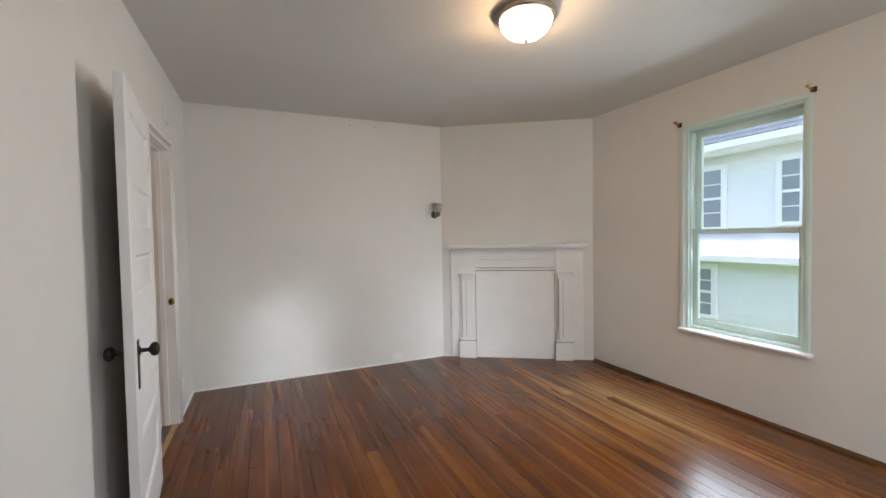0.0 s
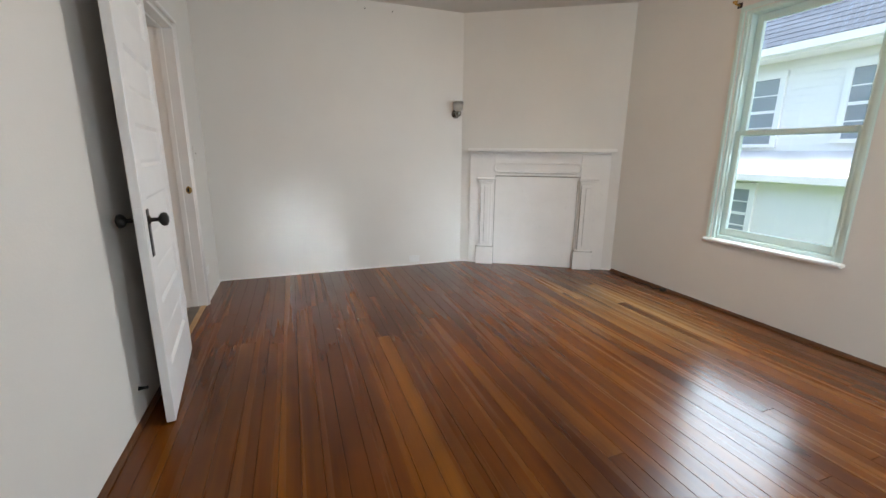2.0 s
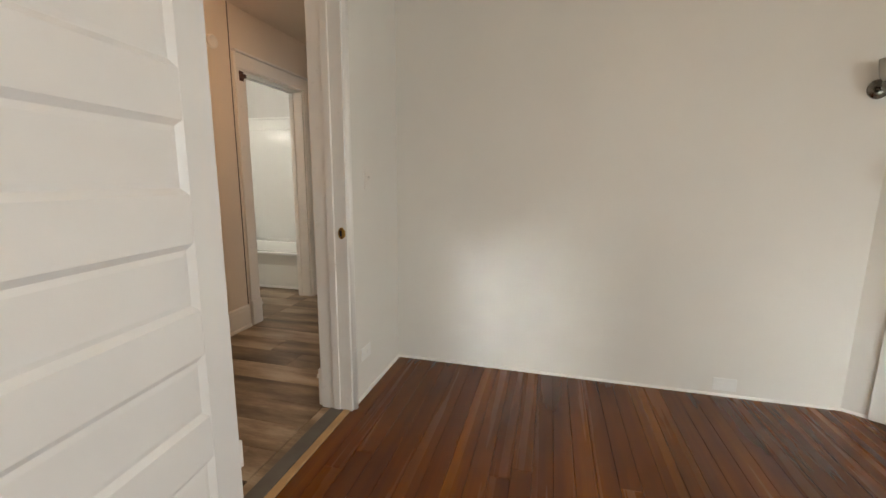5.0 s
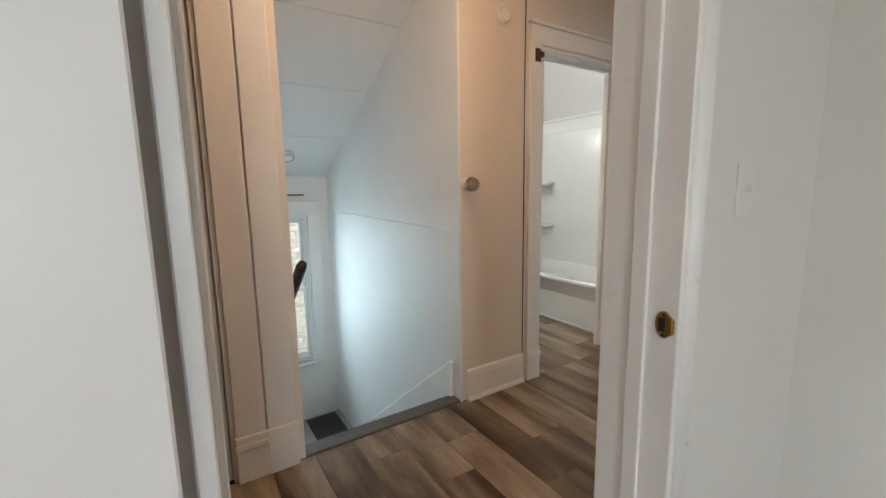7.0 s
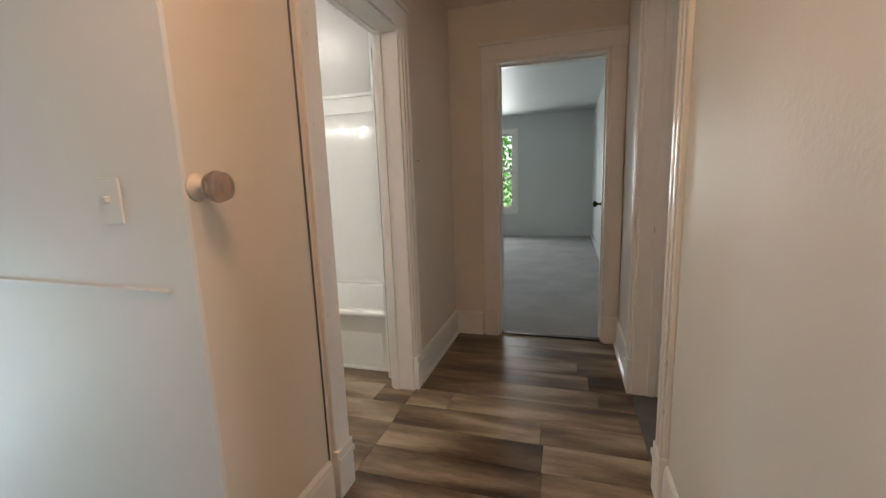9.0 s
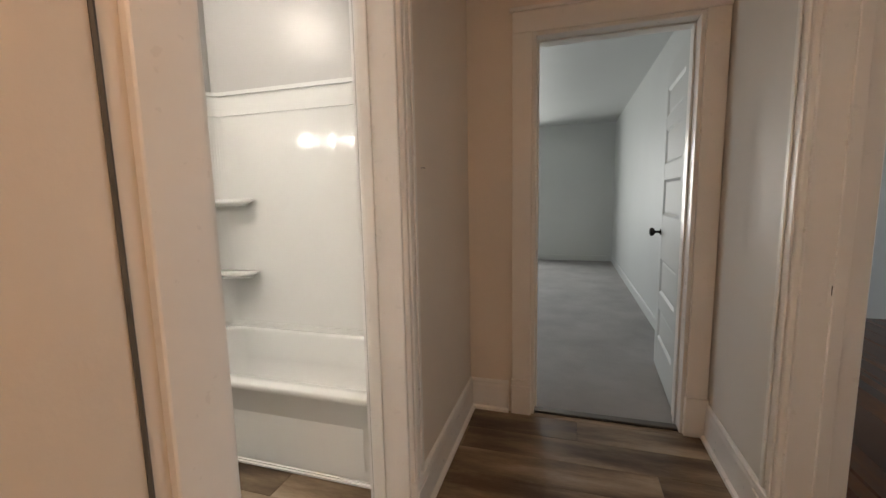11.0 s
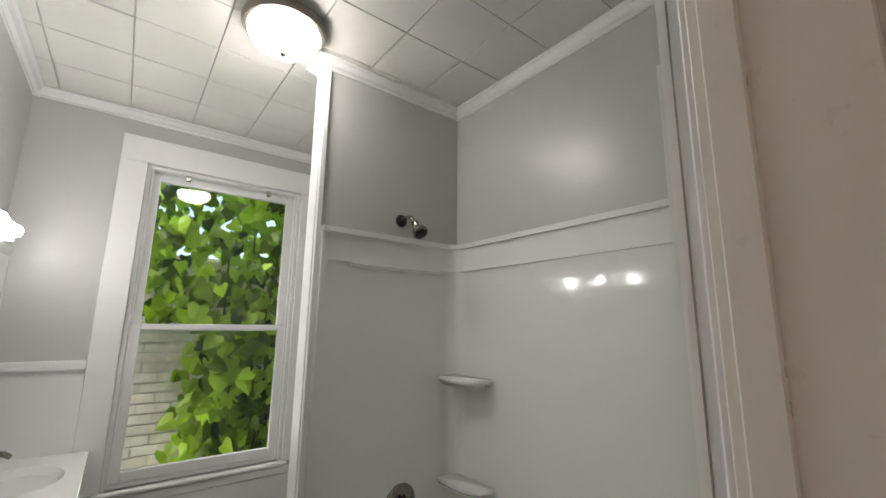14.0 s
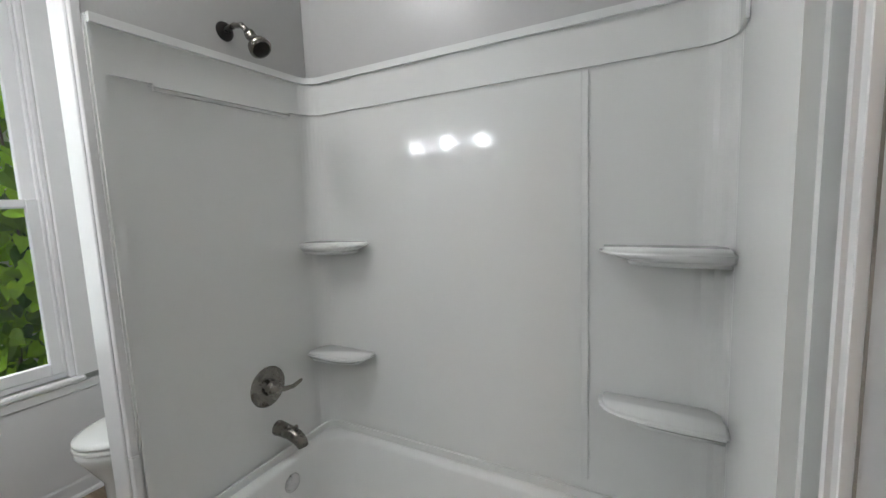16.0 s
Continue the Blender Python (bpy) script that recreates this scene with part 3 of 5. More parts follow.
# ---------------------------------------------------------------- door trim


def casing(name, axis, face, out, u0, u1, top, side=0.11, plinth=True, sides=(True, True), head=True, mat=TRIM, flutes=(2, 2)):
    """Casing round an opening on the wall face at `face`; out: +1 or -1, the side to which it stands proud."""
    e = thing(name, "white moulded door casing with plinth blocks", "door casing", kind="structure")

    def b(u_0, u_1, z0, z1, d0, d1, bev=0.003):
        d0, d1 = sorted((face + out * d0, face + out * d1))
        return boxes((d0, d1, u_0, u_1, z0, z1) if axis == "x" else (u_0, u_1, d0, d1, z0, z1), bevel=bev)

    pz = 0.2 if plinth else 0.0
    for use, a, c, nf in ((sides[0], u0 - side, u0, flutes[0]), (sides[1], u1, u1 + side, flutes[1])):
        if not use:
            continue
        part("casing_board", b(a, c, pz, top, 0, 0.018), mat, e)
        for k in range(nf):
            m = a + (c - a) * (0.25 + 0.5 * k)
            part("bead", b(m - 0.012, m + 0.012, pz, top, 0.019, 0.026, 0.004), mat, e)
        if plinth:
            part("plinth_block", b(a - 0.004, c + 0.004, 0, pz, 0, 0.03, 0.004), mat, e)
            part("plinth_moulding", b(a - 0.006, c + 0.006, pz - 0.055, pz - 0.03, 0.031, 0.037, 0.003), mat, e)
    if head:
        part("head_board", b(u0 - side, u1 + side, top, top + side, 0, 0.02), mat, e)
        part("head_cap", b(u0 - side - 0.012, u1 + side + 0.012, top + side, top + side + 0.018, 0, 0.034), mat, e)
    return e


def jamb(name, axis, d0, d1, u0, u1, top, stop, mat=TRIM):
    """Lining boards of an opening, with a stop bead at depth `stop`."""
    e = thing(name, "white painted door jamb lining", "door jamb", kind="structure")

    def b(u_0, u_1, z0, z1, a, c):
        return boxes((a, c, u_0, u_1, z0, z1) if axis == "x" else (u_0, u_1, a, c, z0, z1), bevel=0.002)

    t = 0.018
    part("jamb_board", b(u0, u0 + t, 0, top, d0, d1), mat, e)
    part("jamb_board", b(u1 - t, u1, 0, top, d0, d1), mat, e)
    part("head_jamb", b(u0 + t, u1 - t, top - t, top, d0, d1), mat, e)
    part("stop_bead", b(u0 + t, u0 + t + 0.01, 0, top - t, stop, stop + 0.035), mat, e)
    part("stop_bead", b(u1 - t - 0.01, u1 - t, 0, top - t, stop, stop + 0.035), mat, e)
    part("stop_bead", b(u0 + t + 0.01, u1 - t - 0.01, top - t - 0.01, top - t, stop, stop + 0.035), mat, e)
    return e


jamb("door_jamb_1", "x", HX1 - 0.004, BX0 + 0.012, -1.49, -0.675, 2.03, -0.10)
casing("door_casing_1", "x", HX1, -1, -1.49, -0.675, 2.03, side=0.105)
part_bead = thing("door_casing_2", "narrow rounded white casing bead beside the door opening", "door casing", kind="structure")
part("bead", tube([(BX0 + 0.004, -0.655, 0), (BX0 + 0.004, -0.655, 2.05)], 0.022, 12), TRIM, part_bead, smooth=True)
part("head_bead", boxes((BX0, BX0 + 0.03, -1.53, -0.633, 2.05, 2.075), bevel=0.006), TRIM, part_bead)
jamb("door_jamb_2", "x", -1.504, HX0 + 0.004, 0.34, 1.103, 1.975, -1.49)
casing("door_casing_3", "x", HX0, 1, 0.34, 1.103, 1.975, side=0.10, flutes=(0, 2))
casing("door_casing_4", "x", -1.50, -1, 0.34, 1.103, 1.975, side=0.08, plinth=False, flutes=(0, 0), mat=BTRIM)
jamb("door_jamb_3", "y", HY1 - 0.004, RY0 + 0.034, -1.03, -0.27, DOOR_H, 2.13)
casing("door_casing_5", "y", HY1, -1, -1.03, -0.27, DOOR_H, side=0.10, sides=(True, False), flutes=(0, 0))
hd = thing("door_casing_8", "white door casing in the hall corner", "door casing", kind="structure")
part("casing_board", boxes((-0.27, -0.175, 2.042, 2.06, 0.2, DOOR_H), bevel=0.003), TRIM, hd)
part("plinth_block", boxes((-0.274, -0.172, 2.03, 2.06, 0, 0.2), bevel=0.004), TRIM, hd)
jamb("door_jamb_4", "x", HX1 - 0.004, BX0 + 0.004, 0.60, 1.33, 2.03, -0.10)
casing("door_casing_6", "x", HX1, -1, 0.60, 1.33, 2.03, side=0.105)
jamb("door_jamb_5", "x", -1.444, HX0 + 0.004, -1.90, -1.37, 1.98, -1.43)
casing("door_casing_7", "x", HX0, 1, -1.90, -1.37, 1.98, side=0.115, flutes=(0, 0))
structure("trim_stair_corner", boxes((-1.40, -1.348, -1.25, -1.135, 0.2, HH), (-1.40, -1.338, -1.256, -1.13, 0, 0.2), bevel=0.004), TRIM, "white corner board with plinth beside the stairs", "trim")
structure("trim_stair_nosing", boxes((-1.465, -1.372, -1.10, -0.21, -0.03, 0.006), bevel=0.005), VINTH, "grey nosing strip at the head of the stairs", "trim")
structure("trim_hall_gap", tube([(-1.366, 0.214, 0.18), (-1.366, 0.212, 1.0), (-1.366, 0.208, 1.7), (-1.366, 0.211, HH)], 0.0035, 6), VINTH, "thin dark cable beside the casing", "cable")

# thresholds
structure("threshold_1", boxes((-0.05, -0.012, -1.472, -0.693, 0.0, 0.008), bevel=0.003), OAKTH, "pale worn wood threshold strip", "threshold")
structure("threshold_2", boxes((-0.125, -0.052, -1.472, -0.693, 0.0, 0.007), bevel=0.003), VINTH, "dark grey vinyl transition strip", "threshold")
structure("threshold_3", boxes((-1.012, -0.288, 2.075, 2.125, 0.0, 0.012), bevel=0.004), VINTH, "dark grey transition strip at the carpet", "threshold")
structure("threshold_4", boxes((-0.175, -0.01, 0.618, 1.312, 0.0, 0.008), bevel=0.003), VINTH, "grey transition strip", "threshold")

# ---------------------------------------------------------------- doors


def lathe_x(profile, x, y, z, sign=1, steps=24, axis="x"):
    m = Matrix.Translation((x, y, z)) @ (pose(0, 0, 0, 0, 90 * sign, 0) if axis == "x" else pose(0, 0, 0, -90 * sign, 0, 0))
    return lathe(profile, steps, m)


KNOB = [(0.0, 0.0), (0.020, 0.0), (0.020, 0.004), (0.009, 0.008), (0.008, 0.032), (0.014, 0.036), (0.026, 0.044), (0.029, 0.054), (0.026, 0.064), (0.014, 0.070), (0.0, 0.071)]


def panel_door(e, width, height, thick, rails, stile, mat):
    """A framed door in x 0..width, its two faces at y -thick/2 and thick/2; rails are the panels' (z0, z1)."""
    part("stile", boxes((0, stile, -thick / 2, thick / 2, 0, height), bevel=0.0025), mat, e)
    part("stile", boxes((width - stile, width, -thick / 2, thick / 2, 0, height), bevel=0.0025), mat, e)
    z = 0.0
    for a, b in [*rails, (height, height)]:
        part("rail", boxes((stile, width - stile, -thick / 2 + 0.0005, thick / 2 - 0.0005, z, a)), mat, e)
        z = b
    for a, b in rails:
        bm = bmesh.new()
        for s in (-1, 1):
            f0, f1 = s * thick / 2, s * (thick / 2 - 0.011)
            lo = [bm.verts.new((x, f0 - s * 0.001, q)) for x, q in ((stile, a), (width - stile, a), (width - stile, b), (stile, b))]
            i = 0.016
            hi = [bm.verts.new((x, f1, q)) for x, q in ((stile + i, a + i), (width - stile - i, a + i), (width - stile - i, b - i), (stile + i, b - i))]
            j = 0.03
            mid = [bm.verts.new((x, f1 + s * 0.003, q)) for x, q in ((stile + j, a + j), (width - stile - j, a + j), (width - stile - j, b - j), (stile + j, b - j))]
            for k in range(4):
                bm.faces.new((lo[k], lo[(k + 1) % 4], hi[(k + 1) % 4], hi[k]))
                bm.faces.new((hi[k], hi[(k + 1) % 4], mid[(k + 1) % 4], mid[k]))
            bm.faces.new(mid)
        part("panel", bm, mat, e)


# bedroom door, swung right back against the wall
door = thing("door_1", "white six-panel wooden door swung open against the wall", "door", (0.026, -1.500, 0.010), -90 + 6.3, kind="structure")
panel_door(door, 0.785, 2.005, 0.036, [(0.225, 0.402), (0.522, 0.70), (0.82, 0.997), (1.118, 1.296), (1.415, 1.593), (1.712, 1.89)], 0.108, DOORP)
for s in (-1, 1):
    pl = part("lock_plate", boxes((0.695, 0.735, min(s * 0.018, s * 0.022), max(s * 0.018, s * 0.022), 0.75, 0.95), bevel=0.0015), IRON, door, "black iron lock plate")
    part("door_knob", lathe_x(KNOB, 0.715, s * 0.021, 0.905, s, axis="y"), IRON, door, "black iron door knob", smooth=True)
part("latch_plate", boxes((0.7845, 0.787, -0.011, 0.011, 0.83, 0.96), bevel=0.0008), DOORP, door, "painted latch plate")
for z in (0.28, 1.72):
    part("hinge", boxes((-0.012, 0.0, 0.004, 0.02, z, z + 0.09), bevel=0.004), TRIM, door, "painted hinge")

# bathroom door, swung into the bathroom
bdoor = thing("door_2", "white panelled bathroom door standing open, with brass knobs", "door", (-1.512, 0.376, 0.012), 186, kind="structure")
panel_door(bdoor, 0.70, 1.94, 0.035, [(0.22, 0.42), (0.53, 0.76), (1.05, 1.28), (1.38, 1.60), (1.68, 1.83)], 0.105, DOORP)
SQK = [(0.0, 0.0), (0.026, 0.0), (0.024, 0.006), (0.011, 0.010), (0.009, 0.022), (0.012, 0.032), (0.018, 0.036), (0.026, 0.040), (0.027, 0.066), (0.020, 0.072), (0.0, 0.073)]
for s in (-1, 1):
    part("door_knob", lathe_x(SQK, 0.645, s * 0.0175, 0.965, s, axis="y"), BRASS, bdoor, "worn brass door knob", smooth=True)

# carpeted room's door, open against its east wall
rdoor = thing("door_3", "pale grey door standing open with a dark knob", "door", (-0.262, 2.245, 0.016), 87, kind="structure")
panel_door(rdoor, 0.74, 1.98, 0.035, [(0.22, 0.42), (0.53, 0.76), (1.05, 1.28), (1.38, 1.60), (1.68, 1.85)], 0.105, GREYP)
for s in (-1, 1):
    part("door_knob", lathe_x(KNOB, 0.68, s * 0.0175, 0.935, s, axis="y"), IRON, rdoor, "dark door knob", smooth=True)

# closed closet door
cdoor = thing("door_4", "closed plain white closet door with a brass knob", "door", (-1.398, -1.3925, 0.008), -90, kind="structure")
part("leaf", boxes((0.0, 0.485, -0.018, 0.018, 0, 1.945), bevel=0.003), DOORP, cdoor)
part("door_knob", lathe_x(KNOB, 0.43, 0.018, 0.92, 1, axis="y"), BRASS, cdoor, "brass door knob", smooth=True)

# strike plates in the jambs
st = thing("strike_plate", "worn brass strike plate on the door jamb", "strike plate", (-0.030, -0.694, 0.915))
bm = lathe_x([(0, 0), (0.023, 0), (0.023, 0.0022), (0.020, 0.0036), (0, 0.0036)], 0, 0, 0, -1, axis="y")
bm.transform(Matrix.Diagonal((0.75, 1, 1.2, 1)))
part("plate", bm, BRASS, st)
part("lip", boxes((0.008, 0.022, -0.008, 0.0, -0.018, 0.018), bevel=0.0038, segs=3), BRASS, st)
part("screw", lathe_x([(0, 0.003), (0.004, 0.003), (0.003, 0.005), (0, 0.005)], 0, 0, 0.020, -1, 10, axis="y"), RUST, st)
part("screw", lathe_x([(0, 0.003), (0.004, 0.003), (0.003, 0.005), (0, 0.005)], 0, 0, -0.020, -1, 10, axis="y"), RUST, st)
part("slot", boxes((-0.009, 0.004, -0.0048, -0.003, -0.014, 0.014)), DARK, st, "dark latch hole")
st2 = thing("strike_plate", "white-painted strike plate with a dark latch hole", "strike plate", (-1.485, 1.084, 0.949))
part("plate", boxes((-0.018, 0.022, -0.003, 0.0, -0.035, 0.035), bevel=0.001), TRIM, st2)
part("slot", boxes((-0.006, 0.012, -0.0042, -0.003, -0.014, 0.014)), DARK, st2, "dark latch hole")
part("chip", boxes((-0.004, 0.003, -0.0042, -0.003, 0.04, 0.075)), DARK, st2, "dark chip in the paint")
st3 = thing("strike_plate", "painted strike plate with a dark latch hole", "strike plate", (-0.09, 1.311, 0.92))
part("plate", boxes((-0.02, 0.02, -0.003, 0.0, -0.045, 0.045), bevel=0.001), TRIM, st3)
part("slot", boxes((-0.012, 0.01, -0.0042, -0.003, -0.018, 0.012)), DARK, st3, "dark latch hole")

# unseen slab added to block the sun, with eaves past the east and south walls
structure("roof", boxes((-4.40, 4.55, -6.0, 8.1, 2.86, 2.98)), SLATE, "unseen roof slab with eaves, added to block the sun", "roof")
# dark strip on the trim's face paints the shadow line of the joint
structure("trim_gap_shade", boxes((-1.5612, -1.5588, 1.1835, 1.1850, 0.02, 1.93)), GAPSHADE, "thin dark strip for the shade of the joint beside the tub end trim", "joint")

# ---------------------------------------------------------------- windows


def sash_window(name, axis, face, out, u0, u1, z0, z1, meet, mat, label, stool=(0.04, 0.09), depth=0.10, stile=0.05, casing_w=0.0, head=None):
    """A double-hung window in a wall opening. face: the room side of the wall; out: the way outdoors (+1, -1)."""
    e = thing(name, label, "window", kind="structure")

    def b(a, c, p, q, d0, d1, bev=0.003):
        d0, d1 = sorted((face + out * d0, face + out * d1))
        return boxes((d0, d1, a, c, p, q) if axis == "x" else (a, c, d0, d1, p, q), bevel=bev)

    t = 0.022
    fr = part("window_frame", b(u0, u0 + t, z0, z1, 0.004, 0.158), mat, e)
    part("side_jamb", b(u1 - t, u1, z0, z1, 0.004, 0.158), mat, e)
    part("head_jamb", b(u0 + t, u1 - t, z1 - t, z1, 0.004, 0.158), mat, e)
    part("outer_sill", b(u0 + t, u1 - t, z0, z0 + 0.025, 0.03, 0.18), mat, e)
    part("stop_bead", b(u0 + t, u0 + t + 0.014, z0 + 0.025, z1 - t, 0.02, 0.04), mat, e)
    part("stop_bead", b(u1 - t - 0.014, u1 - t, z0 + 0.025, z1 - t, 0.02, 0.04), mat, e)
    a, c = u0 + t + 0.001, u1 - t - 0.001
    for nm, p, q, d in (("upper_sash", meet - 0.02, z1 - t, depth + 0.012), ("lower_sash", z0 + 0.026, meet + 0.02, depth - 0.030)):
        s = part(nm, b(a, a + stile, p, q, d, d + 0.034), mat, e)
        part("sash_stile", b(c - stile, c, p, q, d, d + 0.034), mat, s)
        part("sash_rail", b(a + stile, c - stile, p, p + (0.035 if nm == "upper_sash" else 0.055), d, d + 0.034), mat, s)
        part("sash_rail", b(a + stile, c - stile, q - (0.05 if nm == "upper_sash" else 0.035), q, d, d + 0.034), mat, s)
        g = part("pane", b(a + stile - 0.004, c - stile + 0.004, p + 0.02, q - 0.02, d + 0.015, d + 0.019, 0), GLASS, s)
        g.visible_shadow = False
    s0, s1 = stool
    part("window_sill", b(u0 - s1, u1 + s1, z0 - 0.028, z0, -s0, 0.03, 0.008), mat if casing_w else TRIM, e, "white window stool with a rounded edge")
    if casing_w:
        w = casing_w
        part("casing_board", b(u0 - w, u0, z0, z1, -0.02, 0), mat, e)
        part("casing_board", b(u1, u1 + w, z0, z1, -0.02, 0), mat, e)
        part("head_casing", b(u0 - w, u1 + w, z1, z1 + (head or w), -0.022, 0), mat, e)
        part("apron", b(u0 - w, u1 + w, z0 - 0.075, z0 - 0.03, -0.016, 0), mat, e)
    return e


w1 = sash_window("window_1", "x", BX1, 1, -2.745, -1.915, 0.56, 2.20, 1.36, TEAL, "pale aqua painted double-hung sash window", stool=(0.045, 0.045), depth=0.085, stile=0.045)
for y0, y1, z0, z1 in ((-1.913, -1.880, 0.561, 2.20), (-2.775, -2.747, 0.561, 2.20), (-2.775, -1.880, 2.201, 2.232)):
    part("edge_bead", boxes((BX1 - 0.014, BX1, y0, y1, z0, z1), bevel=0.005, segs=2), TEAL, w1)
sash_window("window_5", "y", BY0, -1, 2.30, 3.13, 0.56, 2.20, 1.36, TEAL, "pale aqua painted double-hung sash window", stool=(0.045, 0.07), depth=0.085, stile=0.045)
sash_window("window_2", "x", TX0, -1, 0.64, 1.55, 0.60, 2.39, 1.44, BTRIM, "white double-hung bathroom sash window", stool=(0.03, 0.03), depth=0.055, stile=0.055, casing_w=0.13, head=0.155)
sash_window("window_3", "x", SX0, -1, -1.06, -0.45, -0.50, 0.95, 0.22, STAIR, "white double-hung stair window", stool=(0.05, 0.03), depth=0.08, stile=0.035, casing_w=0.11, head=0.14)
sash_window("window_4", "y", RY1, 1, -2.50, -1.60, 0.54, 2.15, 1.36, TRIM, "white double-hung sash window", stool=(0.04, 0.05), depth=0.08, stile=0.05, casing_w=0.06)
for y in (0.874, 1.347):
    cl = thing("sash_clip", "small chrome blind bracket on the window head", "bracket", (TX0 + 0.005, y - 0.02, 2.345))
    part("clip", boxes((-0.02, 0.012, -0.014, 0.014, -0.016, 0.016), bevel=0.004), CHROME, cl)
for y, z in ((-1.865, 2.25), (-2.775, 2.245)):
    br = thing("curtain_bracket", "small brown curtain rod bracket on the wall", "bracket", (BX1, y, z))
    part("base", boxes((-0.008, 0.0, -0.018, 0.018, -0.018, 0.018), bevel=0.003), RAILW, br)
    part("arm", tube([(-0.008, 0, 0), (-0.05, 0, 0.004), (-0.06, 0, 0.012)], 0.007, 8), BRASS, br)
    part("cup", lathe([(0.0, 0.0), (0.014, 0.0), (0.017, 0.014), (0.012, 0.016), (0.0, 0.008)], 12, Matrix.Translation((-0.058, 0, 0.008))), BRASS, br)

# ---------------------------------------------------------------- bedroom things
ang = math.degrees(math.atan2(DB.y - DA.y, DB.x - DA.x))
mant = thing("fireplace_mantel", "white painted fireplace mantel with a boarded-up opening", "fireplace", (DA.x, DA.y, 0), ang)
# in its own axes: x along the breast, -y out into the room
part("side_board", boxes((0.10, 0.369, -0.018, -0.001, 0.0, 1.225), bevel=0.002), TRIM, mant)
part("side_board", boxes((1.250, 1.53, -0.018, -0.001, 0.0, 1.225), bevel=0.002), TRIM, mant)
part("lintel_board", boxes((0.371, 1.248, -0.018, -0.001, 0.972, 1.225), bevel=0.002), TRIM, mant)
part("infill_panel", boxes((0.377, 1.241, -0.014, -0.001, 0.005, 0.963), bevel=0.001), TRIM, mant, "plain white board closing the fire opening")
part("lintel_moulding", boxes((0.373, 1.246, -0.030, -0.018, 0.974, 0.992), bevel=0.004), TRIM, mant)
for a in (0.198, 1.240):
    pz = part("pilaster", boxes((a + 0.028, a + 0.147, -0.046, -0.018, 0.21, 0.905), bevel=0.003), TRIM, mant)
    part("shaft_panel", boxes((a + 0.072, a + 0.120, -0.054, -0.046, 0.25, 0.86), bevel=0.004), TRIM, pz)
    part("base_block", boxes((a - 0.010, a + 0.178, -0.066, -0.018, 0.0, 0.195), bevel=0.004), TRIM, pz)
    part("base_cap", boxes((a + 0.004, a + 0.165, -0.056, -0.018, 0.196, 0.212), bevel=0.004), TRIM, pz)
    part("neck", boxes((a + 0.016, a + 0.159, -0.056, -0.018, 0.880, 0.904), bevel=0.008, segs=3), TRIM, pz)
    part("capital", boxes((a + 0.004, a + 0.171, -0.070, -0.018, 0.905, 0.928), bevel=0.008, segs=3), TRIM, pz)
    part("capital_cap", boxes((a - 0.008, a + 0.183, -0.086, -0.018, 0.929, 0.947), bevel=0.005), TRIM, pz)


def stadium(x0, x1, z0, z1, n=8):
    r = (z1 - z0) / 2
    out = []
    for cx, s in ((x1 - r, -90), (x0 + r, 90)):
        out += [(cx + r * math.cos(radians(s + 180 * k / n)), z0 + r + r * math.sin(radians(s + 180 * k / n))) for k in range(n + 1)]
    return out


bm = tube([(x, -0.02, z) for x, z in stadium(0.36, 1.245, 1.012, 1.100)] + [(1.245 - 0.044, -0.02, 1.012)], 0.011, 8)
part("frieze_moulding", bm, TRIM, mant, smooth=True)
part("bed_mould", boxes((0.10, 1.53, -0.055, -0.018, 1.19, 1.225), bevel=0.012, segs=3), TRIM, mant)
part("mantel_shelf", boxes((0.092, 1.560, -0.135, -0.001, 1.225, 1.255), bevel=0.006, segs=2), TRIM, mant)

# grey strips along the mantel's edges: shade and dirt of the gaps as colour
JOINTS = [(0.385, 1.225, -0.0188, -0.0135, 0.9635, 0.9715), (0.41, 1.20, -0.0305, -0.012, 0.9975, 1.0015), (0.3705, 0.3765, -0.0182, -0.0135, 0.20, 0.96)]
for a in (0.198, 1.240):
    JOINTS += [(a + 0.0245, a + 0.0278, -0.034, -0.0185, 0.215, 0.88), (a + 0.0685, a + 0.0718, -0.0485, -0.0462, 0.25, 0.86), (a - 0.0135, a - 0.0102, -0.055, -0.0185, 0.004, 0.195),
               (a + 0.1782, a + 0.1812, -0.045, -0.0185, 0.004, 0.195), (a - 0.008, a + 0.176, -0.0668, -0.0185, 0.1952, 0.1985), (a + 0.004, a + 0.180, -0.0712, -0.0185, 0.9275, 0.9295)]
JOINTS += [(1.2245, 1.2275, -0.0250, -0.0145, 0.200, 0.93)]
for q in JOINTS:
    part("joint_shade_strip", boxes(q), GAPSHADE, mant, "thin grey strip for the shade and dirt in a joint")

FROST = glass("frosted_lamp_glass", (0.92, 0.90, 0.86))
FROST.node_tree.nodes["Principled BSDF"].inputs["Roughness"].default_value = 0.45
sc = thing("wall_sconce", "unlit wall sconce with frosted glass shade and nickel fitting", "wall lamp", (2.36, 0.0, 1.60))
part("back_plate", lathe_x([(0, 0), (0.045, 0), (0.043, 0.008), (0.02, 0.014), (0, 0.015)], 0, 0, 0.0, -1, axis="y"), NICKEL, sc, smooth=True)
part("arm", tube([(0, -0.012, 0), (0, -0.05, -0.012), (0, -0.075, 0.0), (0, -0.08, 0.02)], 0.010, 10), NICKEL, sc, smooth=True)
part("socket_cup", lathe([(0, -0.03), (0.02, -0.028), (0.032, -0.01), (0.034, 0.012), (0.028, 0.022), (0, 0.022)], 20, Matrix.Translation((0, -0.08, 0.0))), NICKEL, sc, smooth=True)
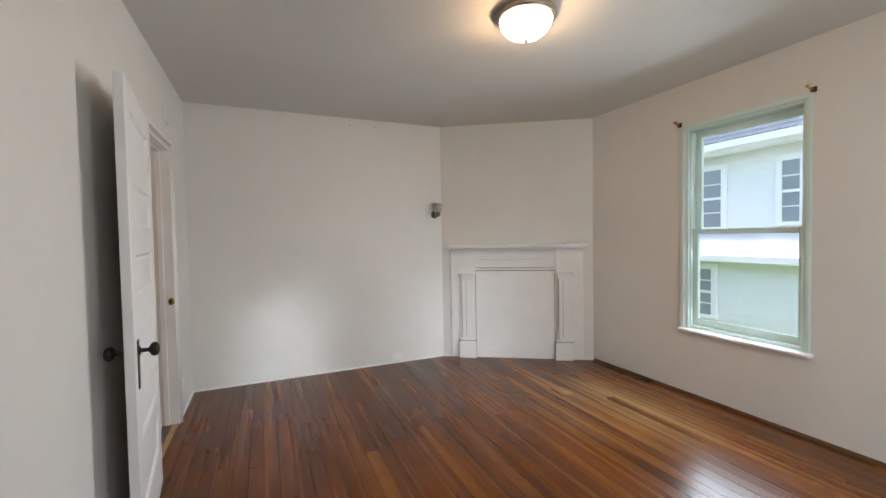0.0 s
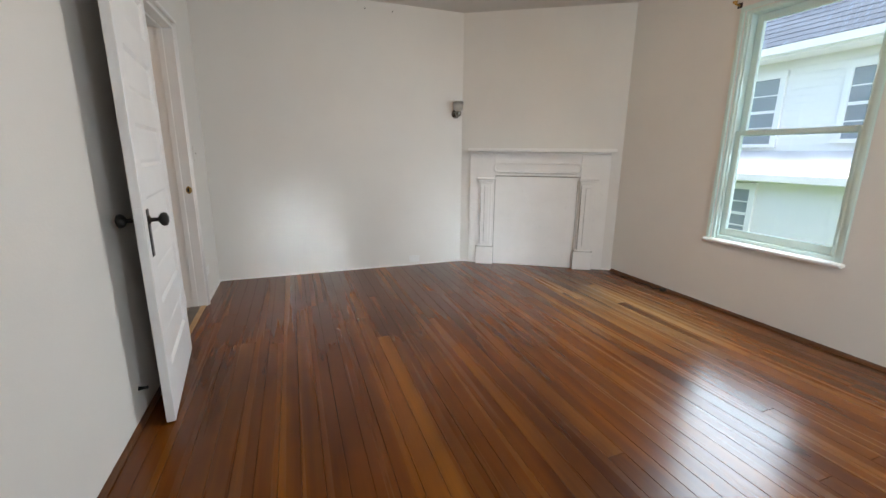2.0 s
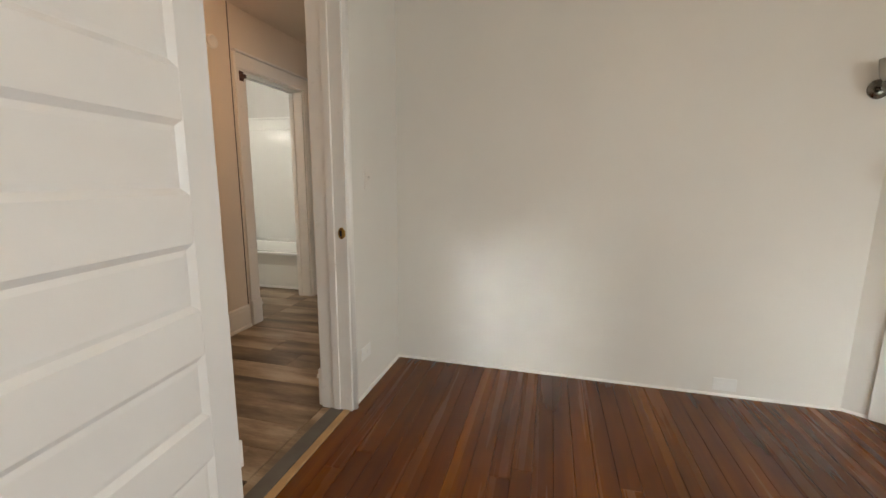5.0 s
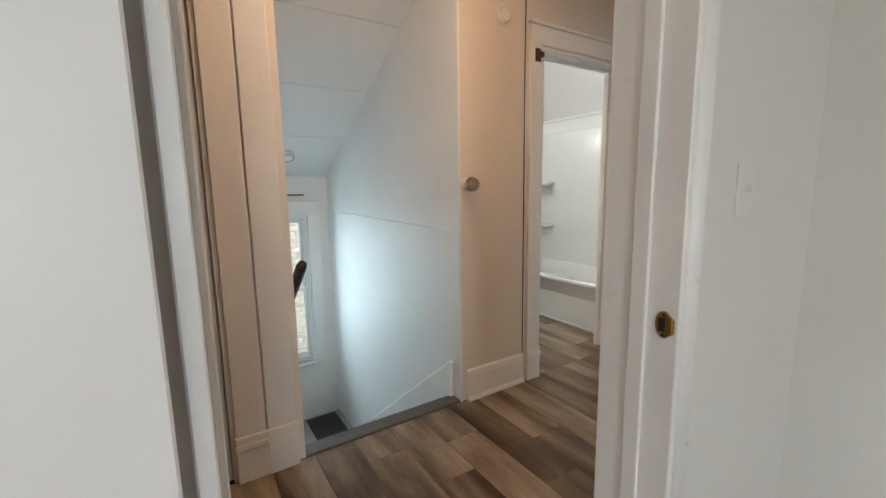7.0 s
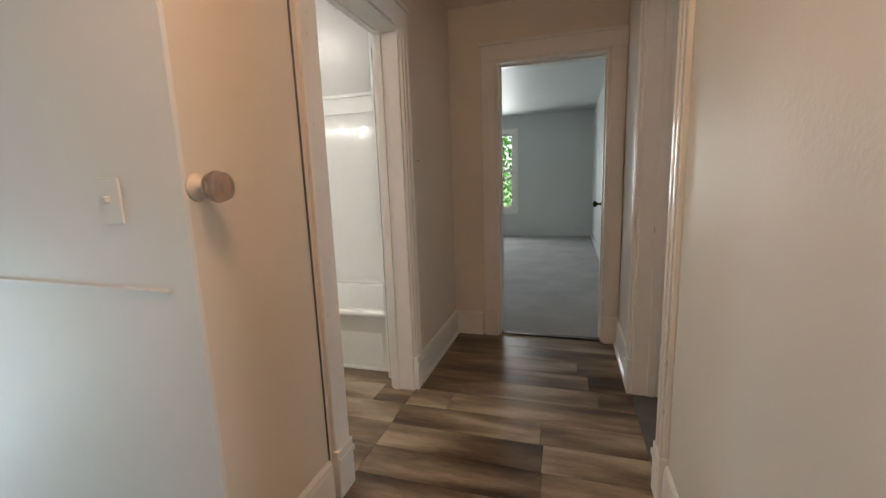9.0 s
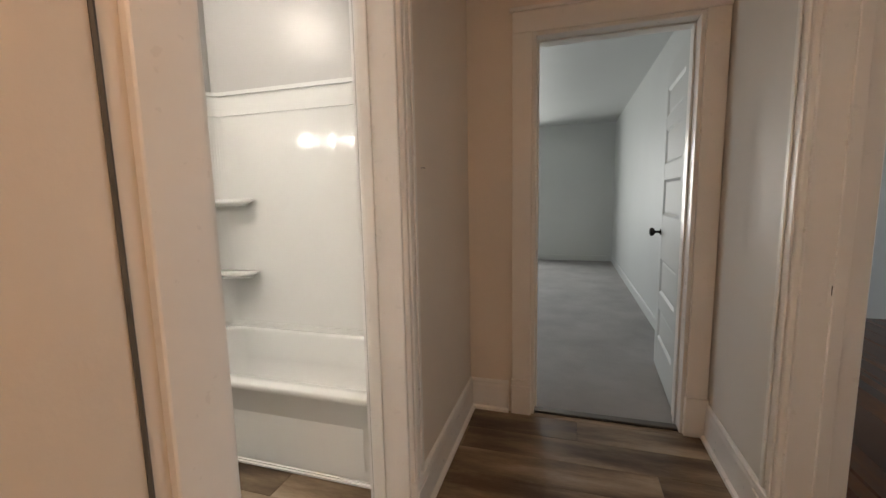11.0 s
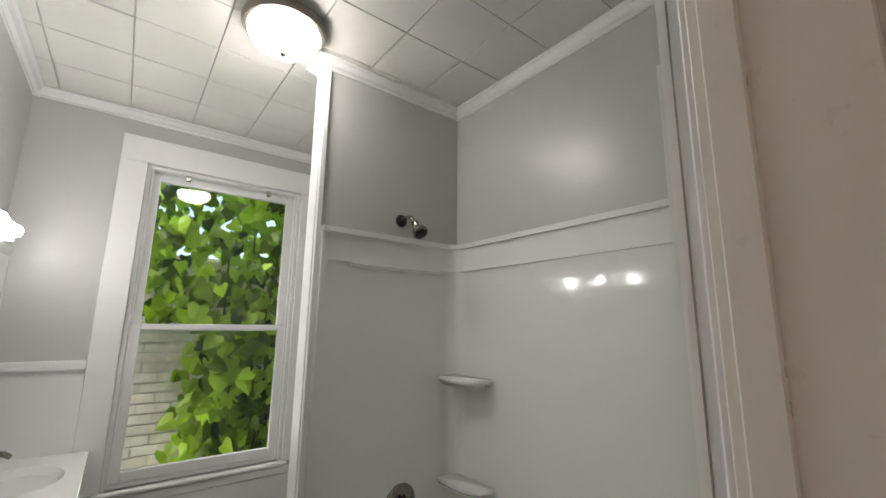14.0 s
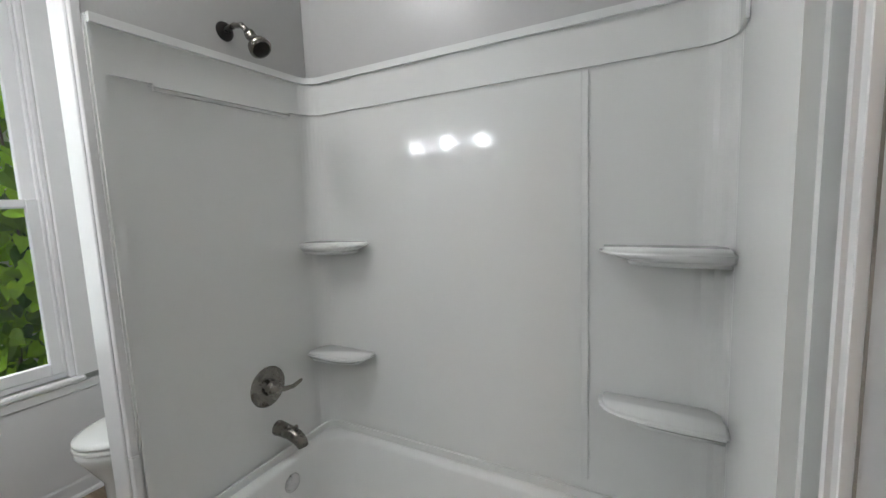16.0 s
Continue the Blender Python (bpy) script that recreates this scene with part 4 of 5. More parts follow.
part("shade", lathe([(0.030, 0.02), (0.044, 0.04), (0.050, 0.075), (0.055, 0.115), (0.052, 0.115), (0.047, 0.075), (0.040, 0.042), (0.028, 0.024)], 24, Matrix.Translation((0, -0.08, 0.0))), FROST, sc, "frosted glass shade", smooth=True)


def wall_plate(name, label, at, rz, kind, mat=BATTEN):
    """A cover plate on a wall: local -y is out."""
    e = thing(name, label, kind, at, rz)
    if kind == "outlet":
        part("plate", boxes((-0.058, 0.058, -0.006, 0.0, -0.036, 0.036), bevel=0.002), mat, e)
        for x in (-0.024, 0.024):
            part("socket", boxes((x - 0.016, x + 0.016, -0.008, -0.006, -0.014, 0.014), bevel=0.001), mat, e)
    else:
        part("plate", boxes((-0.036, 0.036, -0.006, 0.0, -0.058, 0.058), bevel=0.002), mat, e)
        part("toggle", boxes((-0.005, 0.005, -0.020, -0.006, -0.004, 0.012), bevel=0.002), mat, e)
    return e


wall_plate("outlet", "white outlet plate low on the bedroom wall", (1.90, 0.0, 0.068), 0, "outlet")
wall_plate("light_switch", "painted-over light switch beside the bedroom door", (BX0, -0.436, 1.175), 90, "light switch", WALL)
wall_plate("outlet", "white outlet plate near the door opening", (BX0, -0.50, 0.24), 90, "outlet")
wall_plate("light_switch", "white toggle light switch on the stair wall", (-1.60, SY1, 1.18), 0, "light switch")

hook = thing("door_chime_hook", "small white painted hook above the door opening", "hook", (BX0, -0.77, 2.245))
part("stem", boxes((0.0, 0.008, -0.012, 0.012, -0.06, 0.06), bevel=0.003), TRIM, hook)
part("lip", boxes((0.008, 0.03, -0.012, 0.012, -0.06, -0.045), bevel=0.003), TRIM, hook)
dstop = thing("door_stop", "small dark door stop on the wall", "door stop", (BX0, -2.2, 0.155))
part("pin", lathe_x([(0, 0), (0.010, 0), (0.007, 0.012), (0.006, 0.03), (0.009, 0.034), (0.0, 0.04)], 0, 0, 0, 1), IRON, dstop, smooth=True)
for x in (1.44, 1.70):
    nl = thing("nail", "small nail stuck in the wall near the ceiling", "nail", (x, 0, 2.50))
    part("shank", tube([(0, 0, 0), (0, -0.022, 0.003)], 0.0035, 6), IRON, nl)
cab = thing("cable", "loose black cable lying along the wall on the floor", "cable", (3.76, -1.25, 0))
part("cord", tube([(0.03, 0.22, 0.012), (0.0, 0.14, 0.006), (0.02, 0.05, 0.006), (-0.015, -0.06, 0.006), (0.02, -0.17, 0.006), (-0.02, -0.26, 0.006), (0.01, -0.33, 0.02)], 0.0055, 8), CABLE, cab, smooth=True)
part("plug", boxes((-0.015, 0.03, -0.36, -0.32, 0.004, 0.03), bevel=0.005), CABLE, cab)


def dome_lamp(name, label, at, r, drop, glow, metal_m, finial=True):
    e = thing(name, label, "ceiling lamp", at)
    part("rim", lathe([(0, 0), (r * 0.92, 0), (r, -0.012), (r, -0.03), (r * 0.95, -0.042), (r * 0.86, -0.045), (r * 0.86, -0.012), (0, -0.012)], 40), metal_m, e, smooth=False)
    n = 10
    prof = [(r * 0.86 * math.cos(a), -0.042 - drop * math.sin(a)) for a in (math.pi / 2 * k / n for k in range(n + 1))]
    prof[-1] = (0.0, prof[-1][1])
    part("shade", lathe(prof, 40), glow, e, "glowing frosted glass dome", smooth=True)
    if finial:
        part("finial", lathe([(0, 0), (0.010, -0.002), (0.014, -0.008), (0.008, -0.018), (0, -0.02)], 16, Matrix.Translation((0, 0, -0.042 - drop))), metal_m, e, smooth=True)
    return e


GLOW_BED = lamp_glass("lamp_glow_warm", (1.0, 0.64, 0.33), 12.0)
GLOW_BATH = lamp_glass("lamp_glow_white", (1.0, 0.95, 0.88), 13.5)
GLOW_BAR = lamp_glass("bulb_glow_white", (1.0, 0.96, 0.92), 50.0)
GLOW_TUBE = lamp_glass("tube_glow_white", (1.0, 0.96, 0.93), 1.8)
GLOW_HALL = lamp_glass("hall_lamp_glow", (1.0, 0.62, 0.37), 18.5)
dome_lamp("ceiling_lamp", "lit flush ceiling lamp with frosted dome and brushed metal rim", (1.955, -2.33, BH), 0.165, 0.10, GLOW_BED, RIM)
dome_lamp("ceiling_lamp", "lit flush bathroom ceiling lamp with a wide nickel rim", (-2.945, 1.02, TH), 0.165, 0.09, GLOW_BATH, RIM)
dome_lamp("ceiling_lamp", "lit flush hall ceiling lamp", (-0.70, -0.66, HH), 0.12, 0.07, GLOW_HALL, RIM)
det = thing("smoke_detector", "round white smoke detector on the sloping stair ceiling", "smoke detector", (-3.27, -0.67, 1.482))
det.rotation_euler = (0, -math.atan(0.517), 0)
part("base", lathe([(0, 0.0), (0.065, 0.0), (0.065, -0.012), (0.055, -0.03), (0.03, -0.036), (0, -0.036)], 28), BATTEN, det, smooth=False)
part("grille_ring", lathe([(0.056, -0.029), (0.060, -0.034), (0.050, -0.036), (0.048, -0.031)], 28), MATGR, det)

# ---------------------------------------------------------------- hall and stair things
kn = thing("coat_peg", "glass coat peg with a pale base on the hall wall", "coat peg", (HX0, -0.205, 1.205))
part("rose", lathe_x([(0, 0), (0.034, 0), (0.032, 0.007), (0.022, 0.012), (0.017, 0.030), (0.022, 0.036), (0, 0.037)], 0, 0, 0, 1), HALL, kn, smooth=True)
part("glass_ball", lathe_x([(0, 0.036), (0.022, 0.038), (0.034, 0.047), (0.038, 0.062), (0.033, 0.080), (0.020, 0.088), (0, 0.090)], 0, 0, 0, 1), KNOBG, kn, "faceted glass ball", smooth=False)
ch = thing("doorbell_chime", "round white chime on the hall wall", "chime", (HX0, 0.05, 2.085))
part("ring", lathe_x([(0, 0), (0.045, 0), (0.045, 0.014), (0.036, 0.02), (0.026, 0.014), (0, 0.012)], 0, 0, 0, 1), BATTEN, ch, smooth=False)
lt = thing("latch_hook", "rusty brown latch on the bathroom door casing", "latch", (HX0 + 0.018, 0.292, 1.915))
part("plate", boxes((0.0, 0.006, -0.022, 0.022, -0.035, 0.035), bevel=0.002), RUST, lt)
part("bolt", boxes((0.006, 0.03, -0.014, 0.024, -0.014, 0.014), bevel=0.004), RUST, lt)
rail = thing("handrail", "dark wooden stair handrail on iron brackets", "handrail", (0, 0, 0))
a, b = Vector((-1.45, SY0 + 0.06, 0.865)), Vector((-2.72, SY0 + 0.06, -0.07))
part("rail", tube([a, a.lerp(b, 0.03), a.lerp(b, 0.5), a.lerp(b, 0.97), b], [0.020, 0.025, 0.025, 0.025, 0.02], 14), RAILW, rail, smooth=True)
for f in (0.14, 0.86):
    p = a.lerp(b, f)
    part("bracket", tube([p - Vector((0, 0.0, 0.02)), p - Vector((0, 0.01, 0.06)), Vector((p.x, SY0 + 0.002, p.z - 0.08))], 0.007, 8), IRON, rail)
rod = thing("curtain_rod", "thin dark curtain rod above the stair window", "curtain rod", (0, 0, 0))
part("pole", tube([(-3.555, -1.0, 1.15), (-3.555, -0.74, 1.147), (-3.555, -0.48, 1.145)], 0.006, 8), IRON, rod)
for y in (-0.97, -0.51):
    part("bracket", boxes((-3.602, -3.552, y - 0.006, y + 0.006, 1.139, 1.152), bevel=0.002), IRON, rod)
wire = thing("wire", "thin loose wire running down the hall corner", "cable", (0, 0, 0))
part("strand", tube([(-1.380, -0.222, 1.10), (-1.384, -0.224, 1.06), (-1.378, -0.2225, 0.7), (-1.388, -0.2235, 0.4), (-1.380, -0.222, 0.1)], 0.004, 6), TRIM, wire)

# ---------------------------------------------------------------- bathtub and its surround
tub = thing("bathtub", "white acrylic alcove bathtub", "bathtub", (-3.05, 1.285, 0))
L, W, Hh = 1.515, 0.745, 0.385


def rr(x0, x1, y0, y1, r, z, n=6):
    out = []
    for cx, cy, s in ((x1 - r, y1 - r, 0), (x0 + r, y1 - r, 90), (x0 + r, y0 + r, 180), (x1 - r, y0 + r, 270)):
        out += [Vector((cx + r * math.cos(radians(s + 90 * k / n)), cy + r * math.sin(radians(s + 90 * k / n)), z)) for k in range(n + 1)]
    return out


def loft(rings, close_last=True, close_first=False):
    bm = bmesh.new()
    vv = [[bm.verts.new(p) for p in r] for r in rings]
    n = len(vv[0])
    for a, b in zip(vv, vv[1:]):
        for k in range(n):
            bm.faces.new((a[k], a[(k + 1) % n], b[(k + 1) % n], b[k]))
    if close_last:
        bm.faces.new(vv[-1])
    if close_first:
        bm.faces.new(vv[0])
    return bm


bm = loft([
    rr(0.0, L, 0.016, W, 0.012, 0.0), rr(0.0, L, 0.016, W, 0.012, 0.10), rr(0.0, L, 0.010, W, 0.012, Hh - 0.035), rr(0.0, L, 0.0, W, 0.014, Hh - 0.03),
    rr(0.0, L, 0.0, W, 0.014, Hh - 0.006), rr(0.004, L - 0.004, 0.005, W - 0.004, 0.014, Hh),
    rr(0.065, L - 0.05, 0.075, W - 0.055, 0.10, Hh), rr(0.075, L - 0.06, 0.085, W - 0.065, 0.10, Hh - 0.012), rr(0.09, L - 0.10, 0.10, W - 0.08, 0.11, 0.20),
    rr(0.12, L - 0.20, 0.125, W - 0.105, 0.12, 0.075), rr(0.17, L - 0.27, 0.17, W - 0.15, 0.12, 0.05)])
part("shell", bm, ACRYL, tub, smooth=True)
part("apron_panel", boxes((0.08, L - 0.12, 0.0125, 0.03, 0.05, 0.265), bevel=0.0035, segs=3), ACRYL, tub)
part("overflow_plate", lathe_x([(0, 0), (0.036, 0), (0.036, 0.004), (0.030, 0.010), (0.012, 0.012), (0, 0.010)], 0.088, 0.43, 0.318, 1), CHROME, tub, "round chrome overflow plate", smooth=True)
part("drain", lathe([(0, 0), (0.03, 0), (0.03, 0.003), (0.02, 0.004), (0, 0.002)], 24, Matrix.Translation((0.30, 0.40, 0.051))), CHROME, tub, "chrome drain", smooth=True)
structure("trim_tub", boxes((-3.05, -1.54, 1.262, 1.285, 0.0, 0.022), bevel=0.007, segs=2), BTRIM, "white shoe moulding at the foot of the bathtub", "trim")

sur = thing("shower_surround", "glossy white moulded shower wall surround", "shower surround", (-3.05, 1.27, Hh))
SH = 1.893 - Hh
x_w, x_e, y_n = 0.0, 1.505, 0.765          # faces of the enclosing walls, in its own axes


def surround_wall(path, z0, z1, t):
    """A sheet following an outline (room side), t thick, from z0 to z1."""
    pts = [Vector((x, y, 0)) for x, y in path]
    offs = []
    for k, p in enumerate(pts):
        d0 = (pts[k] - pts[k - 1]).normalized() if k else (pts[1] - pts[0]).normalized()
        d1 = (pts[k + 1] - pts[k]).normalized() if k < len(pts) - 1 else d0
        n = Vector(((d0 + d1).y, -(d0 + d1).x, 0)).normalized()
        offs.append(p + n * t)
    bm = bmesh.new()
    rows = [[bm.verts.new((q.x, q.y, z)) for q, z in ((p, z0), (o, z0), (o, z1), (p, z1))] for p, o in zip(pts, offs)]
    for a, b in zip(rows, rows[1:]):
        for k in range(4):
            bm.faces.new((a[k], a[(k + 1) % 4], b[(k + 1) % 4], b[k]))
    bm.faces.new(rows[0])
    bm.faces.new(rows[-1])
    return bm


def around(o, r, end=0.0):
    """The inner outline from the tap wall round the back to the door end, o in from the walls, corners of radius r."""
    out = [(x_w + o, 0.0)]
    for cx, cy, s in ((x_w + o + r, y_n - o - r, 180), (x_e - o - r, y_n - o - r, 90)):
        out += [(cx + r * math.cos(radians(s - 90 * k / 8)), cy + r * math.sin(radians(s - 90 * k / 8))) for k in range(9)]
    out.append((x_e - o, end))
    return out


part("wall_panel", surround_wall(around(0.006, 0.085), 0.0, SH - 0.001, 0.005), ACRYL, sur, smooth=False)
part("top_band", surround_wall(around(0.012, 0.08, 0.60), SH - 0.145, SH - 0.022, 0.008), ACRYL, sur)
part("top_rim", surround_wall(around(0.019, 0.075, 0.60), SH - 0.024, SH, 0.015), ACRYL, sur)
part("edge_flange", boxes((0.0, 0.022, -0.008, 0.034, 0.0, SH), bevel=0.006, segs=2), ACRYL, sur)
part("edge_pilaster", boxes((x_e - 0.058, x_e - 0.007, -0.046, 0.19, 0.0, SH), bevel=0.016, segs=4), ACRYL, sur)
part("towel_ledge", boxes((0.006, 0.034, 0.13, 0.64, SH - 0.166, SH - 0.142), bevel=0.010, segs=4), ACRYL, sur)
part("seam_rib", boxes((1.110, 1.138, y_n - 0.018, y_n - 0.006, 0.06, SH - 0.146), bevel=0.0055, segs=3), ACRYL, sur)
part("base_lip", surround_wall(around(0.016, 0.05), 0.0, 0.03, 0.01), ACRYL, sur)


def corner_shelf(x, y, sx, z, w, d, name="corner_shelf"):
    """A moulded shelf in a corner; sx: +1 runs to +x."""
    n = 8
    out = [(0, 0), (w, 0)]
    out += [(w * math.cos(math.pi / 2 * k / n) ** 0.5 if k < n else 0, -d * math.sin(math.pi / 2 * k / n) ** 0.5) for k in range(1, n + 1)]
    out = [(x + sx * px, y + py) for px, py in out]
    bm = prism(out, z - 0.048, z, bevel=0.016, segs=4)
    for v in bm.verts:
        if v.co.z < z - 0.026:
            v.co.x = x + (v.co.x - x) * 0.8
            v.co.y = y + (v.co.y - y) * 0.8
    return part(name, bm, ACRYL, sur, smooth=True)


for z in (1.228, 0.765):
    corner_shelf(x_w + 0.008, y_n - 0.008, 1, z - Hh, 0.29, 0.125)
    corner_shelf(x_e - 0.008, y_n - 0.008, -1, z - Hh, 0.33, 0.15)

valve = thing("shower_valve", "brushed nickel shower valve with a lever handle", "shower valve", (-3.042, 1.707, 0.697))
part("escutcheon", lathe_x([(0, 0), (0.078, 0), (0.078, 0.004), (0.070, 0.010), (0.045, 0.014), (0, 0.014)], 0, 0, 0, 1, 36), NICKEL, valve, smooth=True)
part("hub", lathe_x([(0, 0.012), (0.032, 0.012), (0.030, 0.03), (0.026, 0.052), (0.014, 0.06), (0, 0.061)], 0, 0, 0, 1, 28), NICKEL, valve, smooth=True)
part("lever", tube([(0.045, 0.0, 0.0), (0.055, 0.03, -0.012), (0.058, 0.07, -0.018), (0.062, 0.105, -0.008), (0.062, 0.112, -0.004)], [0.012, 0.010, 0.008, 0.007, 0.004], 12), NICKEL, valve, smooth=True)
spout = thing("tub_spout", "brushed nickel bathtub spout", "tub spout", (-3.042, 1.735, 0.515))
part("body", tube([(0.0, 0, 0), (0.02, 0, 0), (0.07, 0, -0.004), (0.105, 0, -0.012), (0.128, 0, -0.028), (0.135, 0, -0.045)], [0.030, 0.028, 0.026, 0.026, 0.024, 0.020], 18), NICKEL, spout, smooth=True)
part("diverter_knob", lathe([(0, 0), (0.006, 0), (0.006, 0.012), (0.009, 0.015), (0.007, 0.022), (0, 0.023)], 14, Matrix.Translation((0.105, 0, 0.012))), NICKEL, spout, smooth=True)
shw = thing("shower", "brushed nickel shower head on a bent arm", "shower", (-3.051, 1.675, 1.982))
part("flange", lathe_x([(0, 0), (0.032, 0), (0.030, 0.006), (0.014, 0.012), (0, 0.012)], 0, 0, 0, 1), IRON, shw, "dark bronze flange", smooth=True)
part("arm", tube([(0, 0, 0), (0.05, 0, 0.008), (0.09, 0, 0.0), (0.125, 0, -0.035)], 0.0095, 12), NICKEL, shw, smooth=True)
hm = Matrix.Translation((0.125, 0, -0.035)) @ pose(0, 0, 0, 0, 140, 0)
part("head", lathe([(0, -0.008), (0.016, -0.006), (0.018, 0.01), (0.013, 0.02), (0.020, 0.035), (0.034, 0.055), (0.037, 0.072), (0.033, 0.078), (0, 0.078)], 24, hm), NICKEL, shw, smooth=True)
part("spray_face", lathe([(0, 0.0785), (0.029, 0.0785), (0.026, 0.081), (0, 0.082)], 24, hm), IRON, shw, "dark spray face", smooth=True)

# white post and mouldings at the end of the wing wall
post = thing("trim_wing_post", "white end board of the wing wall with a base block", "trim", kind="structure")
part("end_board", boxes((-3.148, -3.056, 1.236, 1.261, 0.09, TH), bevel=0.003), BTRIM, post)
part("corner_bead", boxes((-3.054, -3.036, 1.240, 1.264, Hh + 0.3, TH - 0.055), bevel=0.003), BTRIM, post)
part("lower_board", boxes((-3.054, -3.034, 1.240, 1.268, 0.09, Hh + 0.3), bevel=0.003), BTRIM, post)
part("base_block", boxes((-3.158, -3.026, 1.226, 1.270, 0.0, 0.09), bevel=0.006, segs=2), BTRIM, post)
structure("trim_tub_end", boxes((-1.578, -1.502, 1.186, 1.214, 0, 2.6), bevel=0.008, segs=3), BTRIM, "white edge strip beside the door jamb", "trim")

# ---------------------------------------------------------------- other bathroom things
wc = thing("toilet", "white ceramic toilet with closed lid behind the wing wall", "toilet", (-3.83, 2.015, 0))


def oval(cx, cy, rx, ryf, ryb, z, n=36):
    return [Vector((cx + rx * math.cos(a), cy + (ryf if math.sin(a) < 0 else ryb) * math.sin(a), z)) for a in (2 * math.pi * k / n for k in range(n))]


part("bowl", loft([oval(0, -0.36, 0.135, 0.235, 0.22, 0.0), oval(0, -0.36, 0.13, 0.225, 0.22, 0.03), oval(0, -0.36, 0.11, 0.195, 0.22, 0.13), oval(0, -0.37, 0.11, 0.19, 0.22, 0.22), oval(0, -0.38, 0.165, 0.235, 0.22, 0.32), oval(0, -0.39, 0.19, 0.255, 0.21, 0.375), oval(0, -0.39, 0.185, 0.25, 0.2, 0.39)], True, True), CERAM, wc, smooth=True)
part("seat", loft([oval(0, -0.385, 0.185, 0.255, 0.21, 0.392), oval(0, -0.385, 0.195, 0.262, 0.21, 0.398), oval(0, -0.385, 0.195, 0.262, 0.21, 0.410), oval(0, -0.385, 0.188, 0.256, 0.2, 0.414)], True, True), CERAM, wc, smooth=False)
part("lid", loft([oval(0, -0.385, 0.185, 0.253, 0.2, 0.417), oval(0, -0.385, 0.193, 0.26, 0.21, 0.422), oval(0, -0.385, 0.193, 0.26, 0.21, 0.432), oval(0, -0.385, 0.17, 0.235, 0.19, 0.442), oval(0, -0.385, 0.1, 0.15, 0.12, 0.446)], True, True), CERAM, wc, smooth=True)
part("tank", boxes((-0.21, 0.21, -0.20, -0.01, 0.37, 0.72), bevel=0.02, segs=3), CERAM, wc)
part("tank_lid", boxes((-0.22, 0.22, -0.21, -0.005, 0.722, 0.755), bevel=0.010, segs=3), CERAM, wc)
part("flush_lever", boxes((-0.17, -0.11, -0.225, -0.205, 0.65, 0.665), bevel=0.004), CHROME, wc)

VANP = paint("vanity_white_laminate", (0.70, 0.70, 0.69), 0.35, 0.03, 40, 0.1, 1.5)
van = thing("vanity_cabinet", "white bathroom vanity cabinet with two doors", "vanity", (-4.225, TY0 + 0.003, 0))
part("body", boxes((0.0, 0.71, 0.0, 0.425, 0.10, 0.79), bevel=0.002), VANP, van)
part("toe_kick", boxes((0.0, 0.708, 0.0, 0.37, 0.0, 0.10)), VANP, van)
for x in (0.004, 0.358):
    d = part("cabinet_door", boxes((x, x + 0.348, 0.428, 0.446, 0.11, 0.76), bevel=0.003), VANP, van)
    kx = x + (0.31 if x < 0.1 else 0.325)
    part("knob", lathe_x([(0, 0), (0.006, 0), (0.005, 0.012), (0.013, 0.018), (0.012, 0.026), (0, 0.029)], kx, 0.446, 0.69, 1, 16, axis="y"), CHROME, d, "small chrome knob", smooth=True)
part("hinge", boxes((0.711, 0.716, 0.40, 0.44, 0.66, 0.70), bevel=0.002), CHROME, van, "chrome cabinet hinge")
top = thing("sink", "white cultured marble sink top on the vanity", "sink", (-4.235, TY0 + 0.002, 0.79))
ro = rr(0.0, 0.735, 0.0, 0.46, 0.008, 0.0, 9)
sinkring = [Vector((0.367 + 0.20 * math.cos(a), 0.25 + 0.145 * math.sin(a), 0.03)) for a in (2 * math.pi * (k + 0.5) / 40 for k in range(40))]
bm = loft([ro, [p + Vector((0, 0, 0.024)) for p in ro], [Vector((0.367 + (p.x - 0.367) * 0.99, 0.23 + (p.y - 0.23) * 0.985, 0.03)) for p in ro], sinkring,
           [Vector((0.367 + (p.x - 0.367) * 0.93, 0.25 + (p.y - 0.25) * 0.92, 0.015)) for p in sinkring],
           [Vector((0.367 + (p.x - 0.367) * 0.6, 0.25 + (p.y - 0.25) * 0.6, -0.07)) for p in sinkring],
           [Vector((0.367 + (p.x - 0.367) * 0.15, 0.25 + (p.y - 0.25) * 0.15, -0.09)) for p in sinkring]])
part("basin_top", bm, CERAM, top, smooth=False)
part("backsplash", boxes((0.0, 0.735, 0.0, 0.018, 0.03, 0.10), bevel=0.005), CERAM, top)
fau = thing("sink_faucet", "brushed nickel single-lever sink faucet", "faucet", (-3.868, TY0 + 0.075, 0.82))
part("base", lathe([(0, 0), (0.028, 0), (0.028, 0.008), (0.023, 0.02), (0.021, 0.07), (0.024, 0.10), (0.018, 0.115), (0, 0.118)], 24), NICKEL, fau, smooth=True)
part("spout", tube([(0, 0, 0.075), (0, 0.04, 0.105), (0, 0.085, 0.118), (0, 0.125, 0.112), (0, 0.145, 0.096)], [0.017, 0.015, 0.013, 0.012, 0.010], 14), NICKEL, fau, smooth=True)
part("lever", tube([(0, 0, 0.115), (0, -0.01, 0.13), (0, 0.03, 0.15)], [0.010, 0.009, 0.006], 10), NICKEL, fau, smooth=True)
med = thing("medicine_cabinet", "white framed mirrored medicine cabinet over the sink", "medicine cabinet", (-3.76, TY0, 1.27))
part("box", boxes((0, 0.46, 0.0, 0.10, 0, 0.50), bevel=0.003), FRAMEG, med)
d = part("mirror_door", boxes((0.0, 0.46, 0.102, 0.120, 0, 0.50), bevel=0.004), FRAMEG, med)
